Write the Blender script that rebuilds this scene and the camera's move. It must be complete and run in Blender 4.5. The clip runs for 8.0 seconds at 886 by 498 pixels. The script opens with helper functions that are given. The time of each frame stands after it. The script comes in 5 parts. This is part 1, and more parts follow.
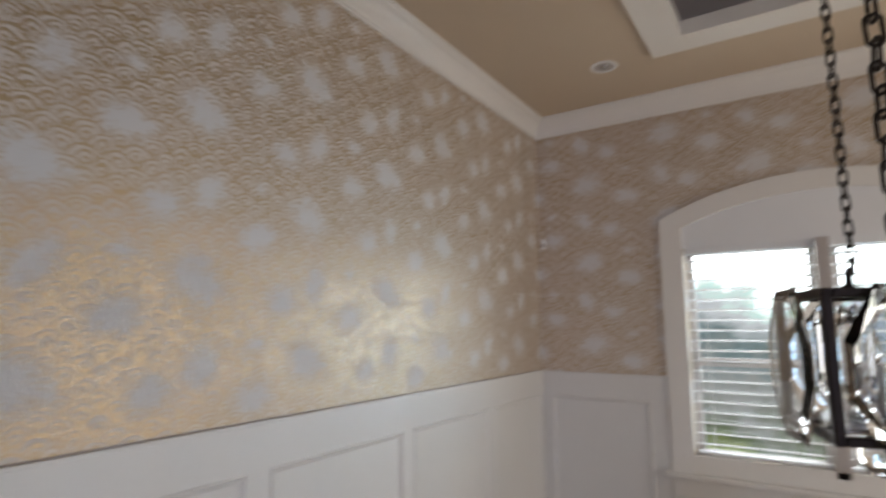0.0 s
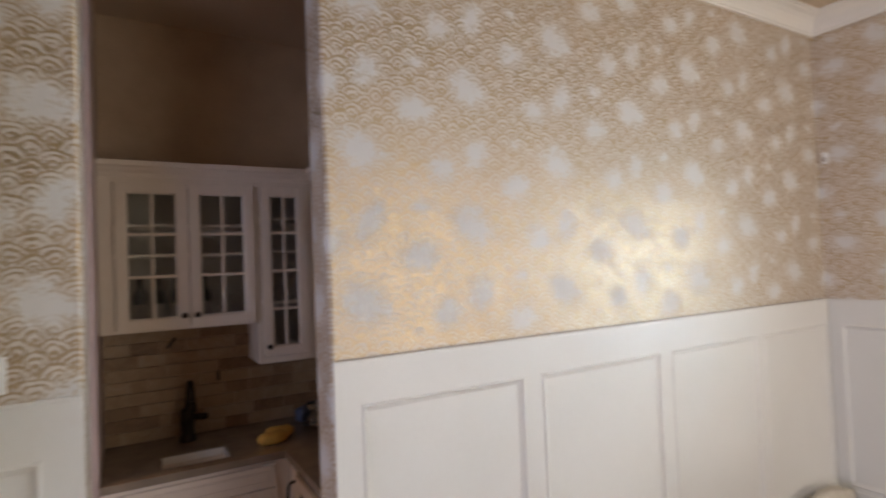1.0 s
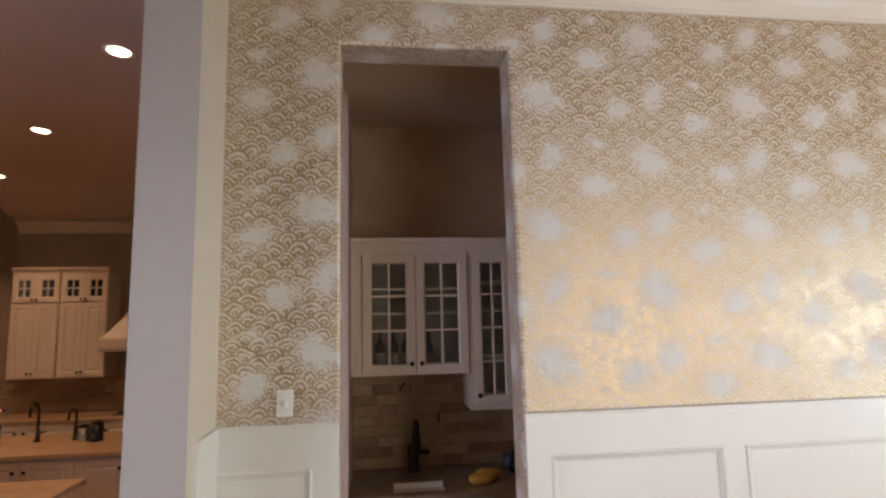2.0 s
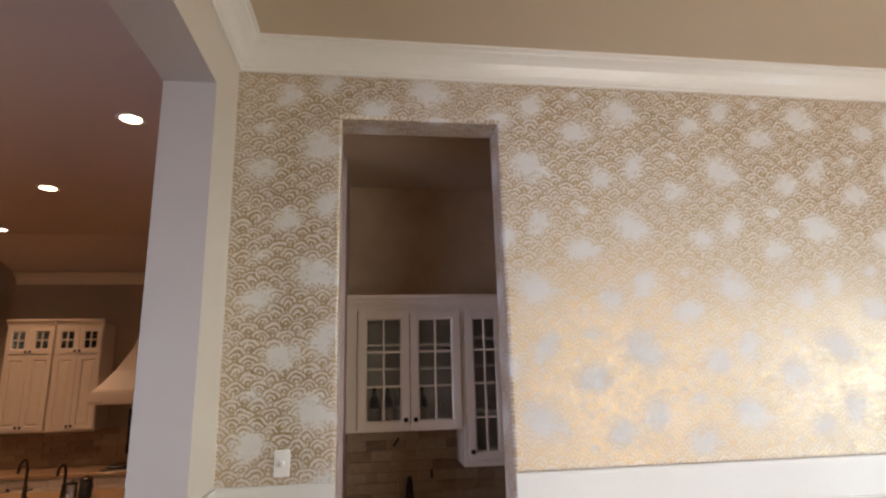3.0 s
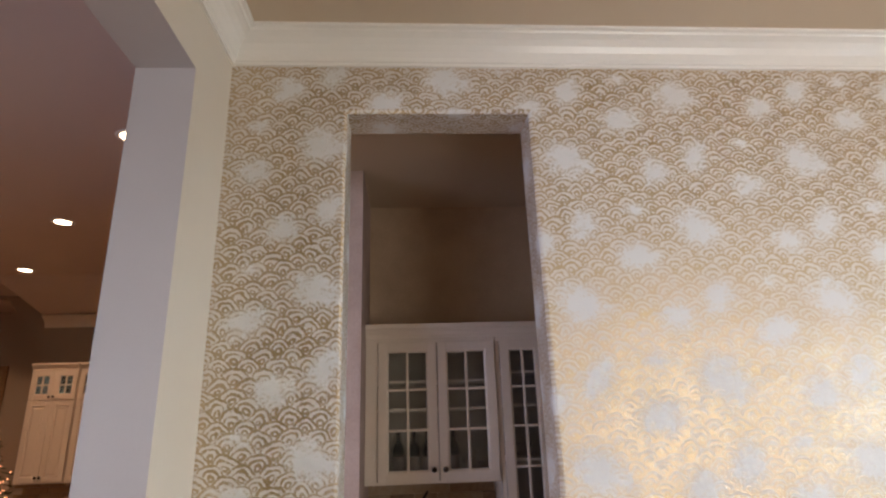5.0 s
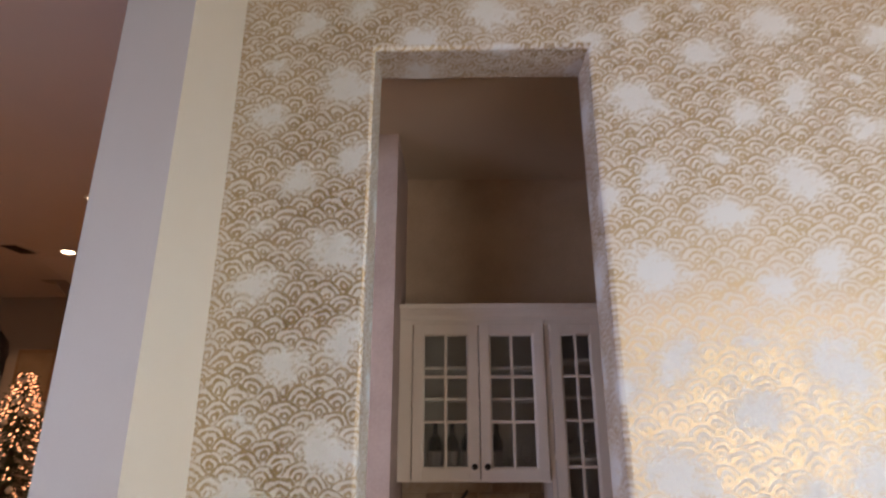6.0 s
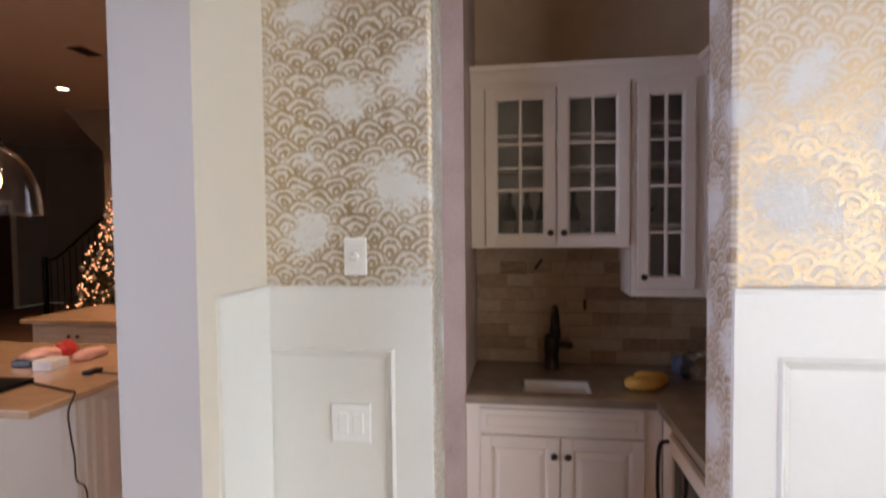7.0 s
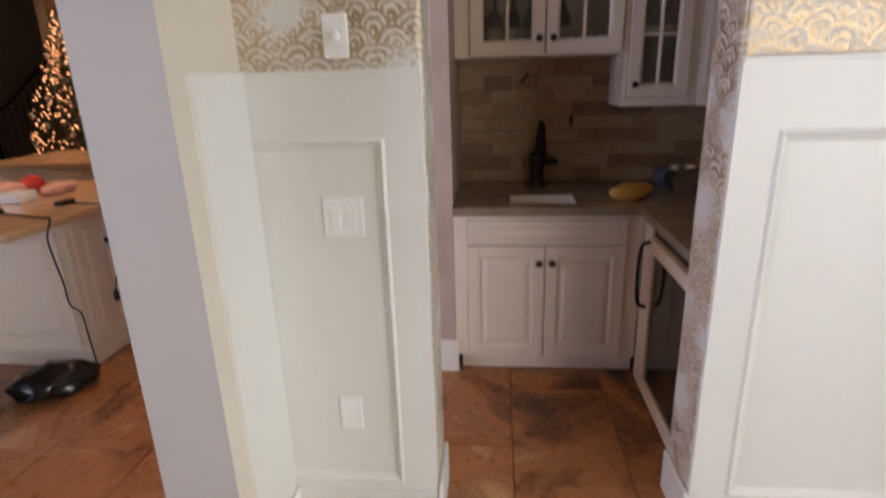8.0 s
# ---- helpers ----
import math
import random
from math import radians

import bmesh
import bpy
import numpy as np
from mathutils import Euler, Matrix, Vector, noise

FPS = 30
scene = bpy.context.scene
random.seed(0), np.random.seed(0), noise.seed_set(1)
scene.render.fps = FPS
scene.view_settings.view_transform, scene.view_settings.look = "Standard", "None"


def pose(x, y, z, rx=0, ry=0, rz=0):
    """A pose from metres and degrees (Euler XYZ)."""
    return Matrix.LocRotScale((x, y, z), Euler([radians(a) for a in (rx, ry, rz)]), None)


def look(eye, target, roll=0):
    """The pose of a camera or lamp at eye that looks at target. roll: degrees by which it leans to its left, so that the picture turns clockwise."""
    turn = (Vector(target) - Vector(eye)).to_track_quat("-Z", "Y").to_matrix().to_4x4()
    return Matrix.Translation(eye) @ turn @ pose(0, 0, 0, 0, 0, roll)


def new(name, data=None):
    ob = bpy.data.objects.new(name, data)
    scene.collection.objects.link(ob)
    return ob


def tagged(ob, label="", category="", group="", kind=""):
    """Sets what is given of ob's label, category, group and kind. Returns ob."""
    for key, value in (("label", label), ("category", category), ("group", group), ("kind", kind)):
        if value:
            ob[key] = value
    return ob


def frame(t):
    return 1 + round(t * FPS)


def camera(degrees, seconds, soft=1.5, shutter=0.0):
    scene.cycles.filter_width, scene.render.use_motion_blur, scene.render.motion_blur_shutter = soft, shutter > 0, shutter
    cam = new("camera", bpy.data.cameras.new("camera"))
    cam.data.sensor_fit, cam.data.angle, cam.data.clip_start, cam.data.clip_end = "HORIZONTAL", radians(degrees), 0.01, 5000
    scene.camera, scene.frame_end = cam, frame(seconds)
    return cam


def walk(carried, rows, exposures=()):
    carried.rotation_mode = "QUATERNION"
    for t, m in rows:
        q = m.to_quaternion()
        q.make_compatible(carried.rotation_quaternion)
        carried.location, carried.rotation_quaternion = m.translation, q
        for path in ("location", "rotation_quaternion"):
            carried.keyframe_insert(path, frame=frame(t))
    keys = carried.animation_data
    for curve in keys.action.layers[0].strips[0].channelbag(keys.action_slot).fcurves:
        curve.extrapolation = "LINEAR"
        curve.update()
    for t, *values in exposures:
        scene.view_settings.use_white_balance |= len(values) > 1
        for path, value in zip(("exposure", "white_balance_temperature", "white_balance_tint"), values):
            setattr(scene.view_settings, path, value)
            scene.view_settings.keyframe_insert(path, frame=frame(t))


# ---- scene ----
cam = camera(78.2, 8.0, soft=2.2, shutter=0.5)
METRES, EYE, TILT, LEAN, TURN = 2.48, 1.943, 0.0, 0.0, 33.1
WINDOW_W, EAST_W, SOUTH_FILL_W, GARDEN, CAN_W = 19.0, 59.0, 25.0, 17.0, 7.0
EXPOSURES = [(0.0, -0.42, 6800, 10), (0.5, 0.06, 6700, 10), (1.0, 0.27, 7150, 11), (1.5, 0.34, 7050, 11), (2.0, 0.46, 7300, 11), (3.5, 0.63, 7000, 10), (4.5, 0.63, 6900, 10),
             (6.0, 0.76, 6750, 11), (6.5, 0.80, 6450, 10), (7.0, 0.88, 6650, 10), (8.0, 0.66, 7000, 10)]
ROWS = [
    (0.0, 0.0, 0.0, 0.0, 0.02, 7.83, 0.16),
    (0.5, 0.0207, -0.0662, -0.0021, 15.52, 4.13, 2.6),
    (1.0, 0.0457, -0.1373, -0.0026, 26.83, 1.52, 2.28),
    (1.5, 0.118, -0.1754, 0.0033, 41.3, 5.18, 0.33),
    (2.0, 0.1814, -0.2112, 0.0181, 49.87, 7.5, 1.35),
    (3.5, 0.2286, -0.2521, 0.045, 49.12, 14.96, 1.49),
    (4.0, 0.2085, -0.1969, 0.0443, 50.89, 17.29, 1.69),
    (4.5, 0.1583, -0.1483, 0.0326, 52.16, 16.6, 1.94),
    (6.0, -0.0326, -0.0003, 0.0087, 58.08, 16.89, 0.01),
    (6.5, -0.075, 0.0278, -0.0426, 64.46, 6.0, 0.28),
    (7.0, -0.1128, 0.0329, -0.0879, 65.21, -2.21, 0.55),
    (7.5, -0.1339, 0.0213, -0.131, 64.2, -9.4, 1.06),
    (8.0, -0.1364, 0.0186, -0.1703, 62.31, -17.45, 1.74),
]
walk(cam, [(t, pose(0, 0, EYE, TILT, LEAN, TURN) @ pose(METRES * x, METRES * y, METRES * z, 90 + pitch, roll, yaw)) for t, x, y, z, yaw, pitch, roll in ROWS],
     exposures=EXPOSURES)

# ---- light ----
world = bpy.data.worlds.new("world")
scene.world = world
world.use_nodes = True
wn = world.node_tree.nodes
sky = wn.new("ShaderNodeTexSky")
sky.sky_type, sky.sun_disc = "NISHITA", False
sky.sun_elevation, sky.sun_rotation = radians(38), radians(150)
wn["Background"].inputs["Strength"].default_value = 0.12
world.node_tree.links.new(sky.outputs[0], wn["Background"].inputs["Color"])


def lamp(name, kind, at, energy, colour, target=None, size=1.0, size_y=None, angle=None, spread=180.0):
    data = bpy.data.lights.new(name, kind)
    data.energy, data.color = energy, colour
    if kind == "AREA":
        data.shape = "DISK" if size_y is None else "RECTANGLE"
        data.size, data.spread = size, radians(spread)
        if size_y:
            data.size_y = size_y
    if kind == "SUN":
        data.angle = angle
    ob = new(name, data)
    ob.matrix_world = look(at, target)
    return ob


# the sun stands behind the house; its light reaches the garden only
lamp("sun", "SUN", (0, 0, 20), 3.0, (1.0, 0.94, 0.85), (4.0, 9.0, 5.0), angle=radians(0.5))
# sky light in the window, then two added fill lamps out of view
lamp("window_sky", "AREA", (0.55, 5.25, 1.76), WINDOW_W, (0.48, 0.72, 1.0), (-1.9, 2.48, 1.70), 1.80, 1.50, spread=70.0)
# added fill in the assumed foyer opening behind the camera
lamp("east_fill", "AREA", (2.5, 2.86, 1.5), EAST_W, (1.0, 0.98, 0.96), (-1.9, 2.86, 1.5), 2.7, 2.8)
# added free-standing bluish fill beyond the wide opening; no window stands there
lamp("south_fill", "AREA", (1.2, -6.0, 1.7), SOUTH_FILL_W, (0.58, 0.66, 1.0), (-1.9, 0.5, 1.6), 3.6, 2.4, spread=60.0)


# ---- materials ----
def mat(name):
    m = bpy.data.materials.new(name)
    m.use_nodes = True
    return m, m.node_tree.nodes, m.node_tree.links, m.node_tree.nodes["Principled BSDF"]


def setv(node, **kw):
    for k, v in kw.items():
        node.inputs[k.replace("_", " ")].default_value = v


def mathn(nt, op, a, b=None, c=None):
    n = nt.nodes.new("ShaderNodeMath")
    n.operation = op
    for k, v in enumerate((a, b, c)):
        if v is None:
            continue
        if isinstance(v, (int, float)):
            n.inputs[k].default_value = v
        else:
            nt.links.new(v, n.inputs[k])
    return n.outputs[0]


def ramp(nt, fac, stops):
    n = nt.nodes.new("ShaderNodeValToRGB")
    while len(n.color_ramp.elements) < len(stops):
        n.color_ramp.elements.new(0.5)
    for e, (p, c) in zip(n.color_ramp.elements, stops):
        e.position, e.color = p, (*c, 1) if len(c) == 3 else c
    nt.links.new(fac, n.inputs[0])
    return n.outputs[0]


def noisen(nt, scale, detail=4, rough=0.55, vector=None, distort=0.0):
    n = nt.nodes.new("ShaderNodeTexNoise")
    setv(n, Scale=scale, Detail=detail, Roughness=rough, Distortion=distort)
    if vector is None:
        tc = nt.nodes.new("ShaderNodeTexCoord")
        vector = tc.outputs["Object"]
    nt.links.new(vector, n.inputs["Vector"])
    return n.outputs["Fac"]


def bump(nt, height, strength, distance, bsdf):
    b = nt.nodes.new("ShaderNodeBump")
    setv(b, Strength=strength, Distance=distance)
    nt.links.new(height, b.inputs["Height"])
    nt.links.new(b.outputs[0], bsdf.inputs["Normal"])


def surface(name, dark, light, rough=0.5, scale=3.0, fine=60.0, relief=0.15, metal=0.0, depth=0.002, coat=0.0, spread=0.5):
    """A plain surface with broad and fine variation and a slight relief."""
    m, n, l, p = mat(name)
    nt = m.node_tree
    big, small = noisen(nt, scale, 5), noisen(nt, fine, 3)
    f = mathn(nt, "ADD", mathn(nt, "MULTIPLY", big, 0.7), mathn(nt, "MULTIPLY", small, 0.3))
    l.new(ramp(nt, f, [(0.5 - spread / 2, dark), (0.5 + spread / 2, light)]), p.inputs["Base Color"])
    r = mathn(nt, "ADD", mathn(nt, "MULTIPLY", small, 0.16), rough - 0.08)
    l.new(r, p.inputs["Roughness"])
    setv(p, Metallic=metal)
    p.inputs["Coat Weight"].default_value = coat
    bump(nt, small, relief, depth, p)
    return m


def pieces(name, stops, rough=0.55, scale=6.0, relief=0.4, mixin=0.55, bumpscale=22.0, distort=2.2):
    """Stone pieces: each takes its own tone, with veins and clouds in it."""
    m, n, l, p = mat(name)
    nt = m.node_tree
    info = n.new("ShaderNodeObjectInfo")
    geo = n.new("ShaderNodeNewGeometry")
    off = n.new("ShaderNodeVectorMath")
    off.operation = "MULTIPLY_ADD"
    tc = n.new("ShaderNodeCombineXYZ")
    l.new(info.outputs["Random"], tc.inputs[0])
    l.new(info.outputs["Random"], tc.inputs[1])
    l.new(tc.outputs[0], off.inputs[0])
    off.inputs[1].default_value = (31.0, 17.0, 0.0)
    l.new(geo.outputs["Position"], off.inputs[2])
    cloud = noisen(nt, scale, 6, 0.6, off.outputs[0], distort)
    f = mathn(nt, "ADD", mathn(nt, "MULTIPLY", info.outputs["Random"], mixin), mathn(nt, "MULTIPLY", cloud, 1 - mixin))
    l.new(ramp(nt, f, stops), p.inputs["Base Color"])
    fine = noisen(nt, bumpscale, 5, 0.6, off.outputs[0])
    l.new(mathn(nt, "ADD", mathn(nt, "MULTIPLY", fine, 0.3), rough - 0.15), p.inputs["Roughness"])
    bump(nt, mathn(nt, "ADD", cloud, mathn(nt, "MULTIPLY", fine, 0.5)), relief, 0.004, p)
    return m


def wallpaper(name, along="xy", up="z"):
    """Off-white paper printed with hand-drawn metallic gold scallops, rubbed away in blots that repeat strip by strip with a half drop."""
    m, n, l, p = mat(name)
    nt = m.node_tree
    STRIP, REPEAT = 0.565, 0.667
    sep = n.new("ShaderNodeSeparateXYZ")
    l.new(n.new("ShaderNodeTexCoord").outputs["Object"], sep.inputs[0])
    X, Y, Z = sep.outputs
    u = mathn(nt, "SUBTRACT", Y, mathn(nt, "MULTIPLY", mathn(nt, "ADD", X, 1.9), 0.9)) if along == "xy" else Y
    v = Z if up == "z" else mathn(nt, "MULTIPLY", X, -1.0)
    # the strips before the doorway were hung a little higher
    early = mathn(nt, "LESS_THAN", u, 0.27)
    u = mathn(nt, "MULTIPLY_ADD", early, -0.025, u)
    v = mathn(nt, "MULTIPLY_ADD", early, -0.080, v)
    flat = n.new("ShaderNodeCombineXYZ")
    l.new(u, flat.inputs[0])
    l.new(v, flat.inputs[1])
    P = flat.outputs[0]

    def wobbled(scale, amount, detail):
        w = n.new("ShaderNodeTexNoise")
        setv(w, Scale=scale, Detail=detail, Roughness=0.6)
        l.new(P, w.inputs["Vector"])
        c = n.new("ShaderNodeSeparateColor")
        l.new(w.outputs["Color"], c.inputs[0])
        return [mathn(nt, "MULTIPLY_ADD", mathn(nt, "SUBTRACT", c.outputs[k], 0.5), amount, t) for k, t in ((0, u), (1, v))]

    # scallops, drawn by hand
    uu, vv = wobbled(8.0, 0.060, 2.5)
    w, h = STRIP / 5, REPEAT / 17
    row = mathn(nt, "FLOOR", mathn(nt, "DIVIDE", vv, h))

    def ring(k):
        r = mathn(nt, "ADD", row, float(k))
        turn = mathn(nt, "MULTIPLY", mathn(nt, "MODULO", mathn(nt, "ADD", r, 400.0), 2.0), w / 2)
        a = mathn(nt, "ADD", mathn(nt, "ADD", uu, turn), w * 100)
        du = mathn(nt, "SUBTRACT", mathn(nt, "MODULO", a, w), w / 2)
        dv = mathn(nt, "SUBTRACT", vv, mathn(nt, "MULTIPLY", r, h))
        du, dv = mathn(nt, "DIVIDE", du, w * 0.5), mathn(nt, "DIVIDE", dv, w * 0.5)
        return mathn(nt, "SQRT", mathn(nt, "ADD", mathn(nt, "MULTIPLY", du, du), mathn(nt, "MULTIPLY", dv, dv)))

    d0, d1, d2 = ring(-1), ring(0), ring(1)

    def choose(front, rear):
        hit = mathn(nt, "LESS_THAN", front, 1.0)
        return mathn(nt, "ADD", mathn(nt, "MULTIPLY", front, hit), mathn(nt, "MULTIPLY", rear, mathn(nt, "SUBTRACT", 1.0, hit)))

    d = choose(d0, choose(d1, d2))
    wave = mathn(nt, "COSINE", mathn(nt, "MULTIPLY", mathn(nt, "SUBTRACT", 0.90, d), 6.2832 / 0.36))
    scratch = noisen(nt, 85.0, 4, 0.7, P)
    edge = noisen(nt, 24.0, 5, 0.68, P)
    patchy = noisen(nt, 5.5, 3, 0.5, P)
    ink = mathn(nt, "ADD", mathn(nt, "MULTIPLY", wave, 0.50), mathn(nt, "MULTIPLY", mathn(nt, "SUBTRACT", scratch, 0.5), 2.0))
    ink = mathn(nt, "ADD", ink, mathn(nt, "MULTIPLY", mathn(nt, "SUBTRACT", edge, 0.5), 2.9))
    line = ramp(nt, mathn(nt, "ADD", ink, 0.5), [(0.34, (0.0,) * 3), (0.86, (1.0,) * 3)])
    # blots of one strip, each with its place, size, lean and strength
    bu, bv = wobbled(16.0, 0.055, 4.0)
    best = None
    for cu, cv, ru, rv, lean, force in ((1.208, 3.444, 0.098, 0.080, -25, 1.0), (1.275, 3.422, 0.085, 0.050, -15, 0.75), (1.250, 3.127, 0.062, 0.088, -28, 0.92),
                                        (0.925, 3.312, 0.088, 0.064, 8, 0.95), (1.620, 3.376, 0.078, 0.064, 15, 0.92), (0.928, 3.530, 0.066, 0.040, 0, 0.66)):
        strip = mathn(nt, "ROUND", mathn(nt, "DIVIDE", mathn(nt, "SUBTRACT", bu, cu), STRIP))
        du = mathn(nt, "SUBTRACT", mathn(nt, "SUBTRACT", bu, cu), mathn(nt, "MULTIPLY", strip, STRIP))
        dv = mathn(nt, "SUBTRACT", mathn(nt, "SUBTRACT", bv, cv), mathn(nt, "MULTIPLY", strip, REPEAT / 2))
        dv = mathn(nt, "SUBTRACT", dv, mathn(nt, "MULTIPLY", mathn(nt, "ROUND", mathn(nt, "DIVIDE", dv, REPEAT)), REPEAT))
        c, s = math.cos(radians(lean)), math.sin(radians(lean))
        a = mathn(nt, "DIVIDE", mathn(nt, "ADD", mathn(nt, "MULTIPLY", du, c), mathn(nt, "MULTIPLY", dv, s)), ru)
        b = mathn(nt, "DIVIDE", mathn(nt, "SUBTRACT", mathn(nt, "MULTIPLY", dv, c), mathn(nt, "MULTIPLY", du, s)), rv)
        r = mathn(nt, "SQRT", mathn(nt, "ADD", mathn(nt, "MULTIPLY", a, a), mathn(nt, "MULTIPLY", b, b)))
        spot = mathn(nt, "SUBTRACT", force + 0.12, mathn(nt, "MULTIPLY", r, 0.85))
        best = spot if best is None else mathn(nt, "MAXIMUM", best, spot)
    best = mathn(nt, "MAXIMUM", best, -0.55)
    rag = mathn(nt, "ADD", best, mathn(nt, "MULTIPLY", mathn(nt, "SUBTRACT", edge, 0.5), 3.1))
    rag = mathn(nt, "ADD", rag, mathn(nt, "MULTIPLY", mathn(nt, "SUBTRACT", scratch, 0.5), 2.3))
    rag = mathn(nt, "ADD", rag, mathn(nt, "MULTIPLY", mathn(nt, "SUBTRACT", patchy, 0.5), 0.7))
    blot = ramp(nt, rag, [(0.10, (0.0,) * 3), (0.62, (1.0,) * 3)])
    gold = mathn(nt, "MULTIPLY", line, mathn(nt, "SUBTRACT", 1.0, blot))
    ground = n.new("ShaderNodeMix")
    ground.data_type = "RGBA"
    l.new(blot, ground.inputs["Factor"])
    ground.inputs["A"].default_value = (*PAPER_GROUND, 1)
    ground.inputs["B"].default_value = (*PAPER_BLOT, 1)
    tone = n.new("ShaderNodeMix")
    tone.data_type = "RGBA"
    l.new(ramp(nt, patchy, [(0.35, (0.0,) * 3), (0.65, (1.0,) * 3)]), tone.inputs["Factor"])
    tone.inputs["A"].default_value = (*PAPER_GOLD[0], 1)
    tone.inputs["B"].default_value = (*PAPER_GOLD[1], 1)
    mix = n.new("ShaderNodeMix")
    mix.data_type = "RGBA"
    l.new(gold, mix.inputs["Factor"])
    l.new(ground.outputs["Result"], mix.inputs["A"])
    l.new(tone.outputs["Result"], mix.inputs["B"])
    l.new(mix.outputs["Result"], p.inputs["Base Color"])
    # a trace of the metal ink stays between the lines, none in the blots
    sheen = mathn(nt, "MAXIMUM", gold, mathn(nt, "MULTIPLY", mathn(nt, "SUBTRACT", 1.0, blot), PAPER_SHEEN))
    l.new(mathn(nt, "MULTIPLY", sheen, 0.77), p.inputs["Metallic"])
    p.inputs["Specular IOR Level"].default_value = 0.2
    l.new(mathn(nt, "MULTIPLY_ADD", sheen, PAPER_ROUGH - 0.66, 0.66), p.inputs["Roughness"])
    bump(nt, gold, 0.12, 0.0006, p)
    return m


def glass(name, tint=(0.95, 0.97, 0.97), rough=0.02):
    m, n, l, p = mat(name)
    setv(p, Roughness=rough, IOR=1.45)
    p.inputs["Base Color"].default_value = (*tint, 1)
    p.inputs["Transmission Weight"].default_value = 1.0
    return m


def glow(name, colour, strength):
    m, n, l, p = mat(name)
    p.inputs["Base Color"].default_value = (*colour, 1)
    p.inputs["Emission Color"].default_value = (*colour, 1)
    p.inputs["Emission Strength"].default_value = strength
    return m


PAPER_GROUND, PAPER_BLOT, PAPER_GOLD = (0.66, 0.60, 0.53), (0.675, 0.655, 0.625), ((0.50, 0.375, 0.225), (0.53, 0.40, 0.265))
PAPER_SHEEN, PAPER_ROUGH = 0.03, 0.42
PAPER, PAPER_SOFFIT = wallpaper("wallpaper"), wallpaper("wallpaper_soffit", "y", "x")
WHITE = surface("white_woodwork_paint", (0.70, 0.68, 0.635), (0.76, 0.74, 0.70), 0.34, 1.5, 45, 0.06)
CROWN = surface("white_crown_paint", (0.78, 0.75, 0.69), (0.83, 0.80, 0.75), 0.17, 1.5, 40, 0.05)
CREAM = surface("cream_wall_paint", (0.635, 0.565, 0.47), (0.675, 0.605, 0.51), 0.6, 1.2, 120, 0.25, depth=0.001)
# for small grey parts, and for shade on the south wall's jamb and soffit
GREY = surface("grey_beige_tone", (0.445, 0.40, 0.365), (0.495, 0.45, 0.415), 0.6, 1.2, 120, 0.25, depth=0.001)
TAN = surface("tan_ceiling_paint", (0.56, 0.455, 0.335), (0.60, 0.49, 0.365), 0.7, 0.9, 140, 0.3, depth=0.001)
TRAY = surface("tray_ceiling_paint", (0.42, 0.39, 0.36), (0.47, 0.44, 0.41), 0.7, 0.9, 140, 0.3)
KWALL = surface("kitchen_wall_paint", (0.35, 0.285, 0.23), (0.41, 0.34, 0.275), 0.65, 1.0, 90, 0.2)
KCEIL = surface("kitchen_ceiling_paint", (0.62, 0.53, 0.48), (0.68, 0.58, 0.53), 0.75, 1.0, 110, 0.25)
PWALL = surface("pantry_wall_paper", (0.50, 0.36, 0.235), (0.64, 0.485, 0.335), 0.5, 4.0, 70, 0.3, spread=0.35)
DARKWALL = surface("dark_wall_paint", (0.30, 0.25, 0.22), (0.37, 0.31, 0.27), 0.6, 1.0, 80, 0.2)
CAB = surface("cabinet_cream_paint", (0.74, 0.645, 0.54), (0.82, 0.725, 0.62), 0.38, 2.5, 50, 0.08)
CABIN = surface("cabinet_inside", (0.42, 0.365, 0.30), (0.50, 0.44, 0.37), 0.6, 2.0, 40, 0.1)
STONE = surface("brown_stone_counter", (0.20, 0.155, 0.115), (0.33, 0.265, 0.20), 0.22, 9.0, 160, 0.04, coat=0.2)
KSTONE = surface("tan_stone_counter", (0.40, 0.26, 0.15), (0.56, 0.385, 0.235), 0.22, 8.0, 150, 0.04, coat=0.2)
BRONZE = surface("dark_bronze", (0.025, 0.02, 0.018), (0.06, 0.045, 0.035), 0.38, 8.0, 90, 0.1, metal=0.85)
STEEL = surface("steel", (0.50, 0.50, 0.50), (0.62, 0.62, 0.62), 0.25, 8.0, 90, 0.05, metal=1.0)
BLACK = surface("black_plastic", (0.006, 0.006, 0.006), (0.014, 0.014, 0.014), 0.2, 6.0, 60, 0.1)
PLATE = surface("white_plastic", (0.80, 0.79, 0.77), (0.84, 0.83, 0.81), 0.3, 4.0, 60, 0.03)
BISQUE = surface("porcelain", (0.70, 0.66, 0.58), (0.76, 0.72, 0.64), 0.15, 4.0, 60, 0.02)
YELLOW = surface("yellow_cloth", (0.62, 0.30, 0.05), (0.80, 0.46, 0.10), 0.8, 12.0, 90, 0.5)
GROUT = surface("grout", (0.20, 0.105, 0.055), (0.28, 0.15, 0.08), 0.85, 6.0, 120, 0.3)
SLATE = pieces("slate_floor_tile", [(0.34, (0.07, 0.028, 0.014)), (0.45, (0.23, 0.092, 0.038)), (0.53, (0.40, 0.175, 0.07)), (0.60, (0.33, 0.14, 0.06)), (0.70, (0.55, 0.33, 0.18))], 0.30, 2.6, 0.5, 0.14, distort=0.8)
SPLASH = pieces("travertine_tile", [(0.12, (0.13, 0.07, 0.035)), (0.35, (0.28, 0.17, 0.09)), (0.6, (0.40, 0.275, 0.16)), (0.9, (0.48, 0.38, 0.27))], 0.45, 9.0, 0.6, 0.42)
